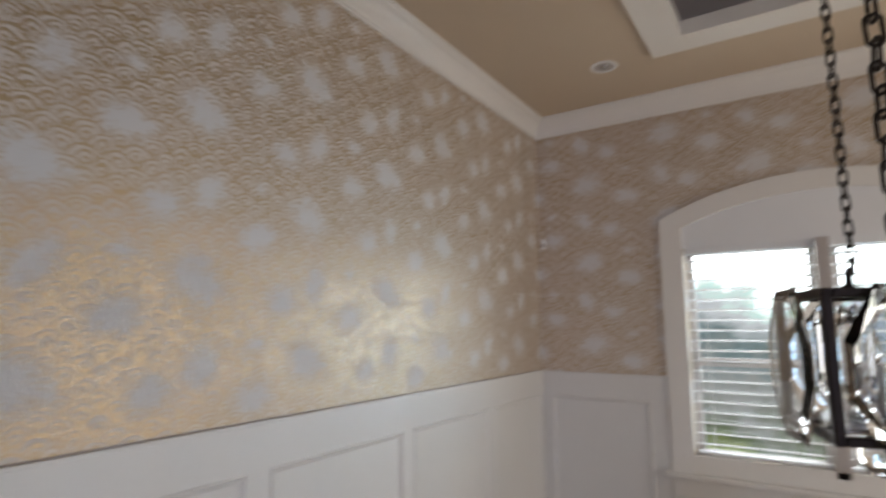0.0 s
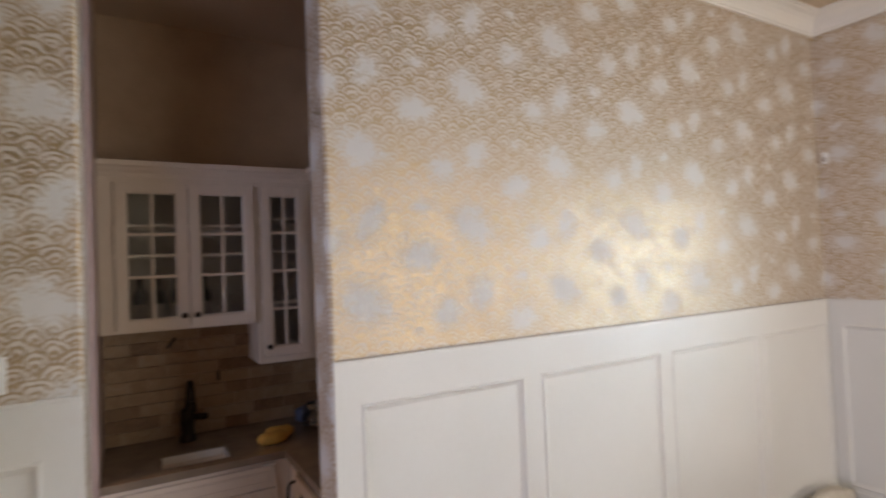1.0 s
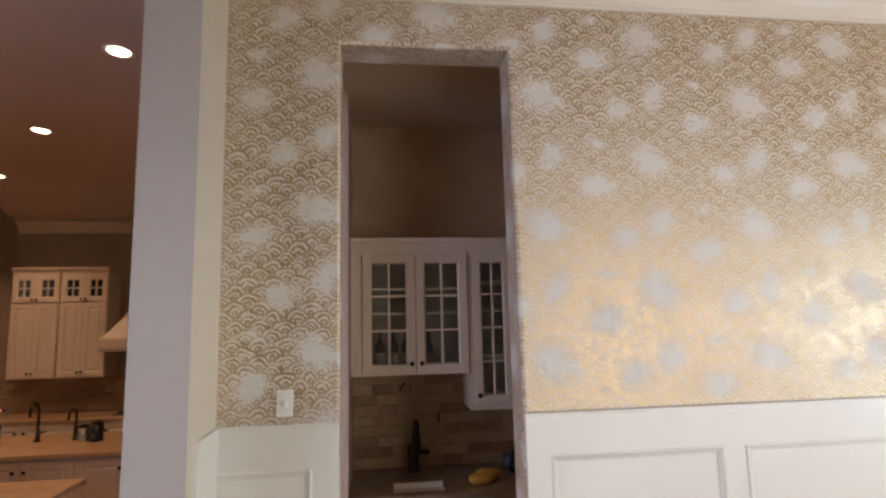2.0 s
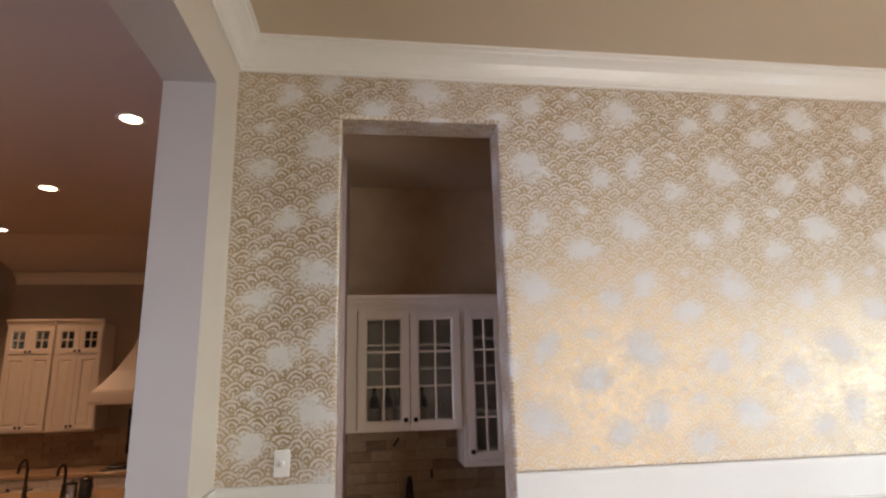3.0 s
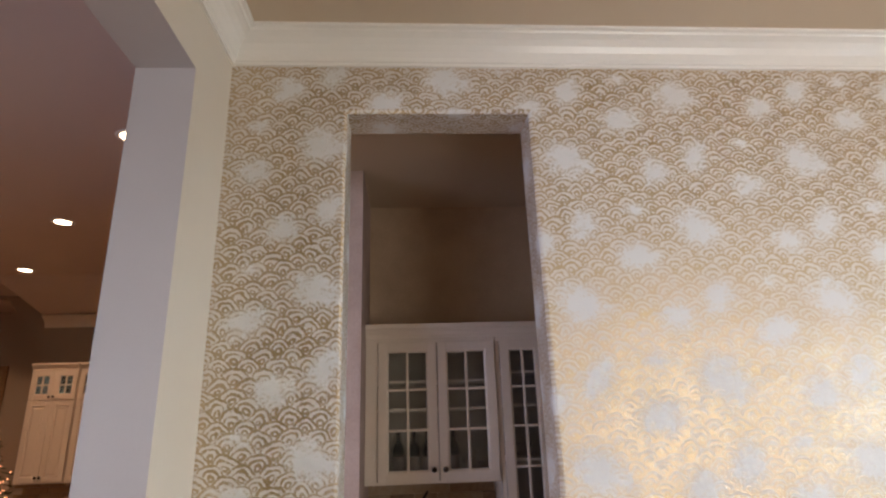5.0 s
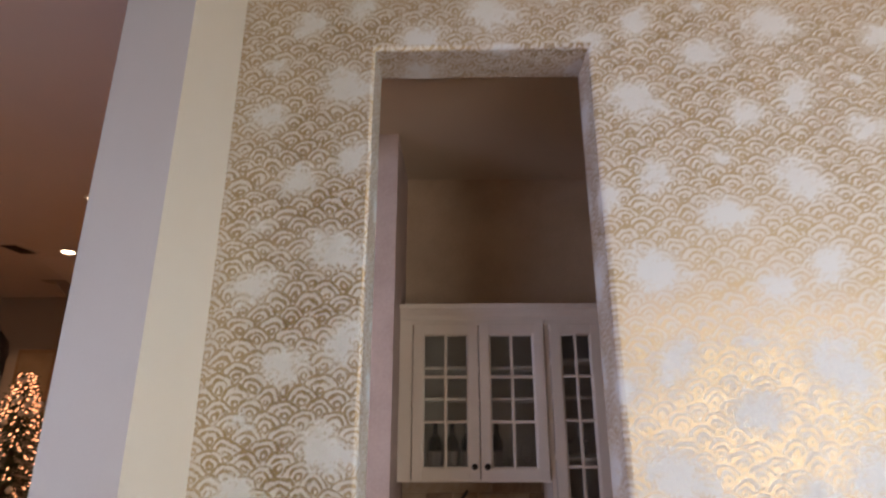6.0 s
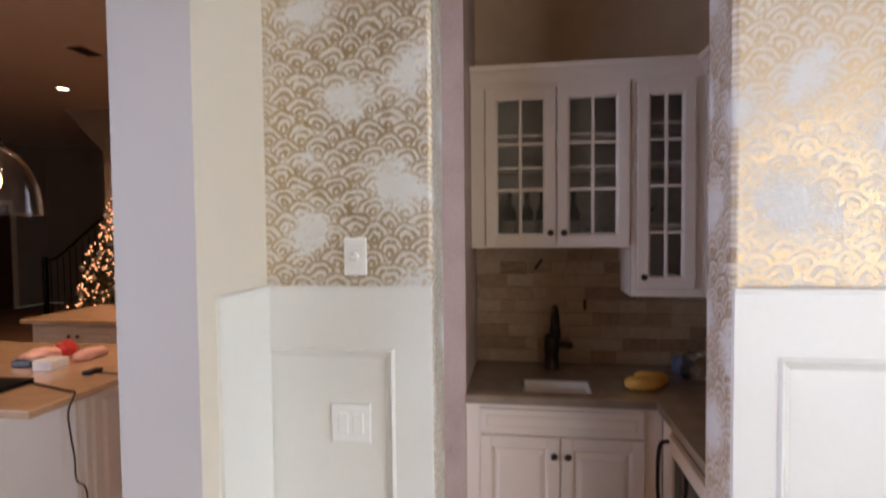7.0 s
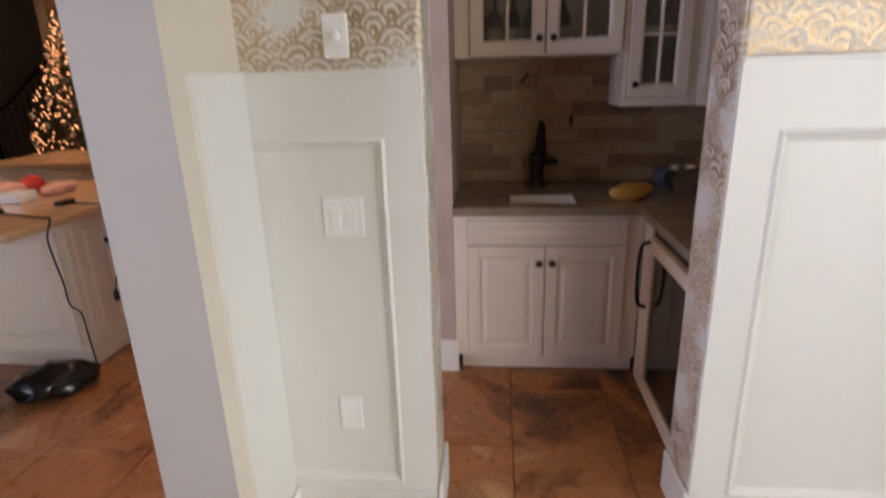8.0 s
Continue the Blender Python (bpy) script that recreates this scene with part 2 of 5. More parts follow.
BLIND = surface("blind_slat_white", (0.78, 0.78, 0.77), (0.83, 0.83, 0.82), 0.4, 3.0, 50, 0.05)
CRYSTAL = glass("crystal_glass", (0.97, 0.98, 0.99), 0.0)
PANE = glass("window_glass", (0.98, 0.99, 0.99), 0.0)
CABGLASS = glass("cabinet_glass", (0.90, 0.91, 0.88), 0.16)
LAMPGLASS = glass("lamp_glass", (0.96, 0.94, 0.90), 0.01)
CANGLOW = glow("downlight_glow", (1.0, 0.72, 0.50), 9.0)
BULB = glow("bulb_glow", (1.0, 0.62, 0.28), 6.0)
FAIRY = glow("fairy_light_glow", (1.0, 0.40, 0.19), 2.6)
NEEDLE = surface("fir_needles", (0.02, 0.035, 0.015), (0.06, 0.09, 0.04), 0.6, 20.0, 90, 0.3)
BARK = surface("bark", (0.06, 0.04, 0.025), (0.12, 0.08, 0.05), 0.8, 10, 80, 0.5)
PINK = surface("pink_wrapping", (0.65, 0.28, 0.24), (0.80, 0.55, 0.48), 0.35, 14.0, 60, 0.4)
RED = surface("red_wrapping", (0.55, 0.03, 0.03), (0.70, 0.07, 0.06), 0.35, 14.0, 60, 0.3)
PLASTIC = glass("clear_bag", (0.92, 0.93, 0.98), 0.12)
WOOD = surface("warm_wood", (0.20, 0.11, 0.055), (0.34, 0.20, 0.10), 0.4, 4.0, 60, 0.2)
FLOORWOOD = surface("dining_floor_wood", (0.15, 0.08, 0.045), (0.24, 0.14, 0.08), 0.35, 4.0, 50, 0.15)
BAUBLE = surface("white_ornament", (0.62, 0.57, 0.50), (0.75, 0.70, 0.62), 0.3, 5, 60, 0.05)


def garden_view():
    m, n, l, p = mat("garden_backdrop")
    nt = m.node_tree
    sep = n.new("ShaderNodeSeparateXYZ")
    tc = n.new("ShaderNodeTexCoord")
    l.new(tc.outputs["Object"], sep.inputs[0])
    clumps = noisen(nt, 0.9, 5, 0.6, tc.outputs["Object"])
    leaf = noisen(nt, 5.0, 4, 0.6, tc.outputs["Object"])
    zz = mathn(nt, "ADD", sep.outputs[2], mathn(nt, "MULTIPLY", mathn(nt, "SUBTRACT", clumps, 0.5), -2.6))
    g = mathn(nt, "DIVIDE", mathn(nt, "ADD", zz, 2.0), 8.0)
    g = mathn(nt, "ADD", g, mathn(nt, "MULTIPLY", mathn(nt, "SUBTRACT", leaf, 0.5), 0.10))
    col = ramp(nt, g, [(0.10, (0.50, 0.66, 0.20)), (0.22, (0.55, 0.68, 0.22)), (0.28, (0.24, 0.32, 0.18)), (0.36, (0.62, 0.66, 0.66)), (0.43, (0.22, 0.32, 0.34)), (0.49, (0.75, 0.80, 0.86)), (0.53, (0.30, 0.42, 0.40)), (0.58, (0.85, 0.93, 1.0))])
    pw = ramp(nt, g, [(0.34, (0.034,) * 3), (0.50, (0.065,) * 3), (0.55, (0.22,) * 3), (0.62, (0.8,) * 3)])
    em = n.new("ShaderNodeEmission")
    l.new(col, em.inputs["Color"])
    l.new(mathn(nt, "MULTIPLY", pw, GARDEN), em.inputs["Strength"])
    l.new(em.outputs[0], n["Material Output"].inputs["Surface"])
    return m


# ---- mesh helpers ----
def part(name, bm, material, parent=None, label="", smooth=False):
    me = bpy.data.meshes.new(name)
    bm.to_mesh(me)
    bm.free()
    for s in (material if isinstance(material, (list, tuple)) else [material]):
        me.materials.append(s)
    if smooth:
        for f in me.polygons:
            f.use_smooth = True
    ob = new(name, me)
    if parent is not None:
        ob.parent = parent
        ob.matrix_parent_inverse = parent.matrix_basis.inverted() if parent.parent is None else Matrix.Identity(4)
    if label:
        ob["label"] = label
    return ob


def thing(name, at, label, category, group="", kind=""):
    ob = new(name)
    ob.empty_display_size = 0.1
    ob.matrix_basis = Matrix.Translation(at)
    return tagged(ob, label, category, group, kind)


def box(x0, x1, y0, y1, z0, z1, bevel=0.0, bm=None, seg=1):
    out = bm or bmesh.new()
    b = bmesh.new()
    bmesh.ops.create_cube(b, size=1.0, matrix=Matrix.Translation(((x0 + x1) / 2, (y0 + y1) / 2, (z0 + z1) / 2)) @ Matrix.Diagonal((abs(x1 - x0), abs(y1 - y0), abs(z1 - z0), 1)))
    if bevel:
        bmesh.ops.bevel(b, geom=b.edges[:], offset=bevel, segments=seg, affect="EDGES", profile=0.5)
    merge(out, b)
    return out


def merge(out, b):
    vs = [out.verts.new(v.co) for v in b.verts]
    b.verts.index_update()
    for f in b.faces:
        nf = out.faces.new([vs[v.index] for v in f.verts])
        nf.smooth, nf.material_index = f.smooth, f.material_index
    b.free()


def lathe(profile, at=(0, 0, 0), seg=24, bm=None, axis="z", cap=True):
    """Turns a profile of (radius, height) round an axis."""
    out = bm or bmesh.new()
    rings = []
    for r, h in profile:
        ring = []
        for k in range(seg):
            a = 2 * math.pi * k / seg
            c = {"z": (r * math.cos(a), r * math.sin(a), h), "x": (h, r * math.cos(a), r * math.sin(a)), "y": (r * math.sin(a), h, r * math.cos(a))}[axis]
            ring.append(out.verts.new((c[0] + at[0], c[1] + at[1], c[2] + at[2])))
        rings.append(ring)
    for a, b in zip(rings, rings[1:]):
        for k in range(seg):
            f = out.faces.new((a[k], a[(k + 1) % seg], b[(k + 1) % seg], b[k]))
            f.smooth = True
    if cap:
        out.faces.new(rings[0][::-1])
        out.faces.new(rings[-1])
    return out


def tube(path, r, seg=8, bm=None, closed=False):
    """A round bar along a path."""
    out = bm or bmesh.new()
    pts = [Vector(p) for p in path]
    rings, nrm = [], None
    for i, p in enumerate(pts):
        a = pts[i - 1] if (i or closed) else p
        b = pts[(i + 1) % len(pts)] if (i + 1 < len(pts) or closed) else p
        t = (b - a).normalized()
        if nrm is None:
            nrm = t.orthogonal().normalized()
        nrm = (nrm - t * nrm.dot(t)).normalized()
        bi = t.cross(nrm)
        rings.append([out.verts.new(p + r * (math.cos(2 * math.pi * k / seg) * nrm + math.sin(2 * math.pi * k / seg) * bi)) for k in range(seg)])
    pairs = list(zip(rings, rings[1:])) + ([(rings[-1], rings[0])] if closed else [])
    for a, b in pairs:
        for k in range(seg):
            f = out.faces.new((a[k], a[(k + 1) % seg], b[(k + 1) % seg], b[k]))
            f.smooth = True
    if not closed:
        out.faces.new(rings[0][::-1])
        out.faces.new(rings[-1])
    return out


def curve(points, n=8):
    """A smooth line through a few points."""
    pts = [Vector(p) for p in points]
    pts = [pts[0]] + pts + [pts[-1]]
    out = []
    for i in range(1, len(pts) - 2):
        a, b, c, d = pts[i - 1:i + 3]
        for k in range(n):
            t = k / n
            out.append(0.5 * (2 * b + (c - a) * t + (2 * a - 5 * b + 4 * c - d) * t * t + (3 * b - a - 3 * c + d) * t ** 3))
    return out + [pts[-2]]


def quad(bm, pts, mi=0):
    f = bm.faces.new([bm.verts.new(p) for p in pts])
    f.material_index = mi
    return f


def extrude_profile(profile, a, b, bm=None, cut_a=0.0, cut_b=0.0, way="y"):
    """A moulding: profile of (out, z) run along y or x, mitred at the ends by cut per unit out. way: 'y' (out = +x), 'x' (out = -y), 'x+' (out = +y)."""
    out = bm or bmesh.new()
    rows = []
    for end, cut in ((a, cut_a), (b, cut_b)):
        row = []
        for o, z in profile:
            s = end + cut * o
            row.append(out.verts.new({"y": (o, s, z), "x": (s, -o, z), "x+": (s, o, z)}[way]))
        rows.append(row)
    n = len(profile)
    for k in range(n):
        out.faces.new((rows[0][k], rows[0][(k + 1) % n], rows[1][(k + 1) % n], rows[1][k]))
    out.faces.new(rows[0][::-1])
    out.faces.new(rows[1])
    return out


def shift(bm, x=0, y=0, z=0):
    bmesh.ops.translate(bm, verts=bm.verts[:], vec=(x, y, z))
    return bm


def fixn(bm):
    bmesh.ops.recalc_face_normals(bm, faces=bm.faces[:])
    return bm


# ---- the plan ----
WEST, EAST, SOUTH, NORTH, CEIL = -1.90, 2.20, -0.885, 4.45, 3.745
DL, DR, DTOP, WIN = -0.352, 0.492, 3.352, -2.115
RAIL = 1.548
JAMB, SBACK, SOFFIT = -1.525, -1.11, 3.315


# ---- large structure ----
def structure(name, bm, material, label, category, smooth=False):
    return tagged(part(name, bm, material, None, "", smooth), label, category, kind="structure")


def wall_west():
    r, seg = 0.018, 5
    bm = bmesh.new()
    x0 = WEST
    L, R, T = DL, DR, DTOP
    quad(bm, [(x0, SOUTH - 0.2, 0), (x0, L - r, 0), (x0, L - r, T + r), (x0, SOUTH - 0.2, T + r)])
    quad(bm, [(x0, R + r, 0), (x0, NORTH + 0.2, 0), (x0, NORTH + 0.2, T + r), (x0, R + r, T + r)])
    quad(bm, [(x0, SOUTH - 0.2, T + r), (x0, NORTH + 0.2, T + r), (x0, NORTH + 0.2, CEIL), (x0, SOUTH - 0.2, CEIL)])
    prof = [(r - r * math.sin(k / seg * math.pi / 2), x0 - r + r * math.cos(k / seg * math.pi / 2)) for k in range(seg + 1)]
    prof += [(r - r * math.cos(k / seg * math.pi / 2), WIN + r - r * math.sin(k / seg * math.pi / 2)) for k in range(seg + 1)]
    rows = [[(x, L - d, 0), (x, L - d, T + d), (x, R + d, T + d), (x, R + d, 0)] for d, x in prof]
    for i, (p, q) in enumerate(zip(rows, rows[1:])):
        for k in range(3):
            f = quad(bm, [p[k], p[k + 1], q[k + 1], q[k]], 1 if k == 1 else 0)
            f.smooth = i != seg
    # far side, seen only from the pantry
    x1 = WIN
    quad(bm, [(x1, SOUTH - 0.2, 0), (x1, L - r, 0), (x1, L - r, T + r), (x1, SOUTH - 0.2, T + r)])
    quad(bm, [(x1, R + r, 0), (x1, NORTH + 0.2, 0), (x1, NORTH + 0.2, T + r), (x1, R + r, T + r)])
    quad(bm, [(x1, SOUTH - 0.2, T + r), (x1, NORTH + 0.2, T + r), (x1, NORTH + 0.2, CEIL), (x1, SOUTH - 0.2, CEIL)])
    bmesh.ops.remove_doubles(bm, verts=bm.verts[:], dist=0.0004)
    fixn(bm)
    structure("wall_west", bm, [PAPER, PAPER_SOFFIT], "wall papered in gold scallops with a tall doorway", "wall")


def wall_north():
    """Papered wall with the window opening through it."""
    bm = bmesh.new()
    W0, W1, Z0, Z1 = -0.72, 1.026, 0.95, 2.52
    for y in (NORTH, NORTH + 0.2):
        for x0, x1, z0, z1 in ((WEST - 0.2, W0, 0, CEIL), (W1, EAST + 0.2, 0, CEIL), (W0, W1, 0, Z0), (W0, W1, Z1, CEIL)):
            quad(bm, [(x0, y, z0), (x1, y, z0), (x1, y, z1), (x0, y, z1)])
    for p, q in (((W0, Z0), (W1, Z0)), ((W1, Z0), (W1, Z1)), ((W1, Z1), (W0, Z1)), ((W0, Z1), (W0, Z0))):
        quad(bm, [(p[0], NORTH, p[1]), (q[0], NORTH, q[1]), (q[0], NORTH + 0.2, q[1]), (p[0], NORTH + 0.2, p[1])])
    bmesh.ops.remove_doubles(bm, verts=bm.verts[:], dist=0.0004)
    fixn(bm)
    structure("wall_north", bm, PAPER, "papered wall round the arched window", "wall")


def wall_south():
    """Cream wall with a wide square opening and rounded corners."""
    bm = box(WEST - 0.25, JAMB, SBACK, SOUTH, 0, CEIL)
    box(JAMB, EAST - 0.3, SBACK, SOUTH, SOFFIT, CEIL, bm=bm)
    box(EAST - 0.3, EAST + 0.2, SBACK, SOUTH, 0, CEIL, bm=bm)
    bmesh.ops.remove_doubles(bm, verts=bm.verts[:], dist=0.0004)
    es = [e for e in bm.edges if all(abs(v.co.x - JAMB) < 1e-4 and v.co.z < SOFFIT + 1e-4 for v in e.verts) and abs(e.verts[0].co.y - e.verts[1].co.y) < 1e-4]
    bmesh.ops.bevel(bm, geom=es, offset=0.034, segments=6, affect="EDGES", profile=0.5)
    # jamb and soffit faces turn darker grey: their shade is put into the colour
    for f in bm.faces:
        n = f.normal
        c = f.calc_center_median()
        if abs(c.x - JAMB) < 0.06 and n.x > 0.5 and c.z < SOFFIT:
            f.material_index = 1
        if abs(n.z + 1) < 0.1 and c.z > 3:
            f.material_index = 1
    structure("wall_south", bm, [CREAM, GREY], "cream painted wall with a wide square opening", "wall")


def wainscot(name, label, x0, x1, panels, place, base=True, zt=1.356, rail=RAIL):
    """Framed panelling, built facing -y at y = 0, running along x; place turns it to its wall."""
    t0, t1 = 0.026, 0.016
    zb = 0.155
    bm = bmesh.new()
    edges = [x0]
    for a, b in panels:
        edges += [a, b]
    edges.append(x1)
    box(x0, x1, -t0, 0.0, zt, rail, bm=bm)
    bm.transform(place)
    root = structure(name, bm, WHITE, label, "wainscot")
    pieces_ = [("lower_rail", x0, x1, 0.0, zb)] + [("stile", edges[k], edges[k + 1], zb, zt) for k in range(0, len(edges), 2) if edges[k + 1] - edges[k] > 0.002]
    for nm, a, b, c, d in pieces_:
        sb = box(a, b, -t0, 0.0, c, d)
        sb.transform(place)
        part(nm, sb, WHITE, root)
    for a, b in panels:
        pb = box(a, b, -t1, 0.0, zb, zt)
        pb.transform(place)
        part("panel", pb, WHITE, root)
        # stepped bead round the panel
        mb = bmesh.new()
        prof = [(0.0, t0 + 0.004), (0.006, t0 + 0.007), (0.012, t0 + 0.003), (0.016, t0 - 0.002), (0.022, t1 + 0.006), (0.03, t1 + 0.001)]
        rows = [[(a + d, -o, zb + d), (b - d, -o, zb + d), (b - d, -o, zt - d), (a + d, -o, zt - d)] for d, o in [(-0.004, t0 + 0.0005)] + prof]
        for p, q in zip(rows, rows[1:]):
            for k in range(4):
                quad(mb, [p[k], p[(k + 1) % 4], q[(k + 1) % 4], q[k]])
        bmesh.ops.remove_doubles(mb, verts=mb.verts[:], dist=0.0002)
        fixn(mb)
        mb.transform(place)
        part("bead", mb, WHITE, root)
    if base:
        bb = box(x0, x1, -t0 - 0.014, -t0, 0.0, 0.125, 0.004)
        bb.transform(place)
        part("baseboard", bb, WHITE, root)
    cb = box(x0, x1, -t0 - 0.004, -t0 + 0.001, rail - 0.012, rail + 0.002, 0.002)
    cb.transform(place)
    part("cap", cb, WHITE, root)
    return root


def to_west():
    # local x -> world y, local -y -> world +x
    return Matrix(((0, -1, 0, WEST - 0.012), (1, 0, 0, 0), (0, 0, 1, 0), (0, 0, 0, 1)))


wall_west()
wall_north()
wall_south()
wainscot("wainscot_1", "white panelled wainscot with switch plates", SOUTH - 0.03, DL - 0.005, [(SOUTH - 0.03, -0.475)], to_west())
wainscot("wainscot_2", "white panelled wainscot under gold wallpaper", DR + 0.005, NORTH - 0.005, [(0.615, 1.468), (1.588, 2.487), (2.592, 3.474), (3.56, 4.42)], to_west())
wainscot("wainscot_3", "white panelled wainscot beside the window", WEST + 0.02, -0.885, [(-1.80, -1.01)], pose(0, NORTH + 0.012, 0))
wainscot("wainscot_4", "white panelled wainscot on the window wall", 1.19, EAST - 0.02, [(1.3, 2.1)], pose(0, NORTH + 0.012, 0))
wainscot("wainscot_5", "white wainscot end on the short wall", WEST + 0.012, -1.606, [], pose(0, 0, 0) @ Matrix(((1, 0, 0, 0), (0, -1, 0, SOUTH - 0.012), (0, 0, 1, 0), (0, 0, 0, 1))))

# unseen east wall; its assumed opening is sized to let the fill lamp in
we = bmesh.new()
for y0, y1, z0, z1 in ((SOUTH, 1.45, 0, CEIL), (4.25, NORTH + 0.2, 0, CEIL), (1.45, 4.25, 2.95, CEIL)):
    box(EAST, EAST + 0.2, y0, y1, z0, z1, bm=we)
wainscot("wainscot_6", "white panelled wainscot under the window sill", -0.88, 1.188, [(-0.78, 0.10), (0.21, 1.09)], pose(0, NORTH + 0.012, 0), zt=0.62, rail=0.70)
for yj, s in ((DL, 1), (DR, -1)):
    structure("baseboard", box(WIN + 0.01, WEST + 0.028, min(yj, yj + s * 0.016), max(yj, yj + s * 0.016), 0, 0.165, 0.004), WHITE, "white baseboard returned into the doorway", "baseboard")
structure("wall_east", we, CREAM, "cream unseen wall with an assumed wide opening to the foyer", "wall")

# thin dark strip where the paper meets the rail
structure("trim_dark_line", box(WEST, WEST + 0.0035, DR + 0.03, NORTH - 0.03, RAIL + 0.0025, RAIL + 0.0075), DARKWALL, "thin dark line along the top of the rail", "trim")

# crown moulding round the dining room
CP = [(0, -0.008), (0.012, -0.008), (0.014, 0.006), (0.020, 0.010), (0.024, 0.03), (0.034, 0.056), (0.05, 0.082), (0.072, 0.104), (0.094, 0.116), (0.1, 0.118), (0.106, 0.126), (0.122, 0.13), (0.122, 0.145), (0, 0.145)]
CZ = CEIL - 0.145
crown = bmesh.new()
merge(crown, shift(extrude_profile(CP, SOUTH, NORTH, cut_a=1, cut_b=-1), WEST, 0, CZ))
merge(crown, shift(extrude_profile(CP, WEST, EAST, cut_a=1, cut_b=-1, way="x"), 0, NORTH, CZ))
merge(crown, shift(extrude_profile(CP, WEST, EAST, cut_a=1, cut_b=-1, way="x+"), 0, SOUTH, CZ))
ce = extrude_profile(CP, SOUTH, NORTH, cut_a=1, cut_b=-1)
ce.transform(Matrix.Diagonal((-1, 1, 1, 1)))
merge(crown, shift(ce, EAST, 0, CZ))
fixn(crown)
structure("crown_molding", crown, CROWN, "white stepped crown moulding under the ceiling", "molding")

# dining ceiling with its tray
TX0, TX1, TY0, TY1, TW = -0.703, 1.01, -0.11, 3.675, 0.215
cl = bmesh.new()
for x0, x1, y0, y1 in ((WEST - 0.2, TX0 + 0.05, SBACK, NORTH + 0.2), (TX1 - 0.05, EAST + 0.2, SBACK, NORTH + 0.2), (TX0 + 0.05, TX1 - 0.05, SBACK, TY0 + 0.05), (TX0 + 0.05, TX1 - 0.05, TY1 - 0.05, NORTH + 0.2)):
    box(x0, x1, y0, y1, CEIL, CEIL + 0.1, bm=cl)
structure("ceiling", cl, TAN, "tan painted ceiling of the dining room", "ceiling")
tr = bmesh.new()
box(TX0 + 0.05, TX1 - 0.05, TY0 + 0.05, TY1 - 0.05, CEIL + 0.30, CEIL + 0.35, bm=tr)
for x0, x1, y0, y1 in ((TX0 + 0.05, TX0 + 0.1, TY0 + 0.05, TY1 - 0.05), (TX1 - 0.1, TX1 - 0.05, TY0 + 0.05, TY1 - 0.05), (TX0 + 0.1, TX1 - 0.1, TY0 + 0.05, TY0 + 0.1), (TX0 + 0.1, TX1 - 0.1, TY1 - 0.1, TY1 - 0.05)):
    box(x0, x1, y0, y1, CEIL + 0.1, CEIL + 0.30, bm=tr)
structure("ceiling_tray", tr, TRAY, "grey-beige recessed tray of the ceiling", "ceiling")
fr = bmesh.new()
for x0, x1, y0, y1 in ((TX0, TX0 + TW, TY0, TY1), (TX1 - TW, TX1, TY0, TY1), (TX0 + TW, TX1 - TW, TY0, TY0 + TW), (TX0 + TW, TX1 - TW, TY1 - TW, TY1)):
    box(x0, x1, y0, y1, CEIL - 0.035, CEIL + 0.06, bm=fr)
structure("trim", fr, CROWN, "white flat border round the ceiling tray", "trim")

# floors
structure("floor", box(WEST - 0.05, EAST + 1.0, SOUTH - 0.1, NORTH, -0.1, -0.004), FLOORWOOD, "brown floor of the dining room", "floor")
structure("floor_kitchen", (lambda bm: (box(-12, EAST + 1.0, -11.5, SOUTH - 0.1, -0.1, -0.006, bm=bm), box(-3.7, WEST - 0.05, SOUTH - 0.1, 1.3, -0.1, -0.006, bm=bm), bm)[-1])(bmesh.new()), GROUT, "brown slate tile floor of kitchen and pantry", "floor")

# pantry shell
PB, PL, PR, PC = -3.60, -0.365, 1.18, 3.545
structure("wall_pantry_back", box(PB - 0.12, PB, PL - 0.12, PR + 0.12, 0, PC), PWALL, "dim gold-brown papered pantry wall", "wall")
PROSE = surface("pantry_rose_paper", (0.42, 0.315, 0.275), (0.56, 0.44, 0.39), 0.55, 5.0, 60, 0.3, spread=0.35)
structure("wall_pantry_left", box(PB, -2.936, -0.99, PL, 0, PC), PROSE, "rose-brown papered wall end beside the pantry cabinets", "wall")
structure("wall_pantry_right", box(PB, WIN - 0.002, PR, PR + 0.12, 0, PC), PWALL, "dim papered side wall of the pantry", "wall")
structure("ceiling_pantry", box(PB - 0.12, WIN - 0.002, -0.99, PR + 0.12, PC, PC + 0.1), TAN, "tan pantry ceiling", "ceiling")
bbp = box(-2.936, -2.916, -0.99, PL + 0.015, 0, 0.185, 0.006)
structure("baseboard", bbp, WHITE, "white tall pantry baseboard", "baseboard")

# kitchen shell
structure("wall_kitchen_north", (lambda bm: (box(-7.3, -2.936, SBACK, SBACK + 0.12, 0, 3.74, bm=bm), box(-2.936, WEST - 0.2, SBACK, SBACK + 0.12, 3.3, 3.74, bm=bm), bm)[-1])(bmesh.new()), KWALL, "beige kitchen wall with an open way to the pantry", "wall")
structure("wall_kitchen_west", box(-7.45, -7.25, -4.95, SBACK, 0, 3.74), KWALL, "grey-beige kitchen wall behind the cabinets", "wall")
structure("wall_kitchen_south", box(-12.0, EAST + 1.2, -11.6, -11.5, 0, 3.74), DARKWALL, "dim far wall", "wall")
structure("wall_foyer", box(EAST + 3.0, EAST + 3.1, -11.5, NORTH + 0.2, 0, 3.9), KWALL, "beige wall across the foyer", "wall")
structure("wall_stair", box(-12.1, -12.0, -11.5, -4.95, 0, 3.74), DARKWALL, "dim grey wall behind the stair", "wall")
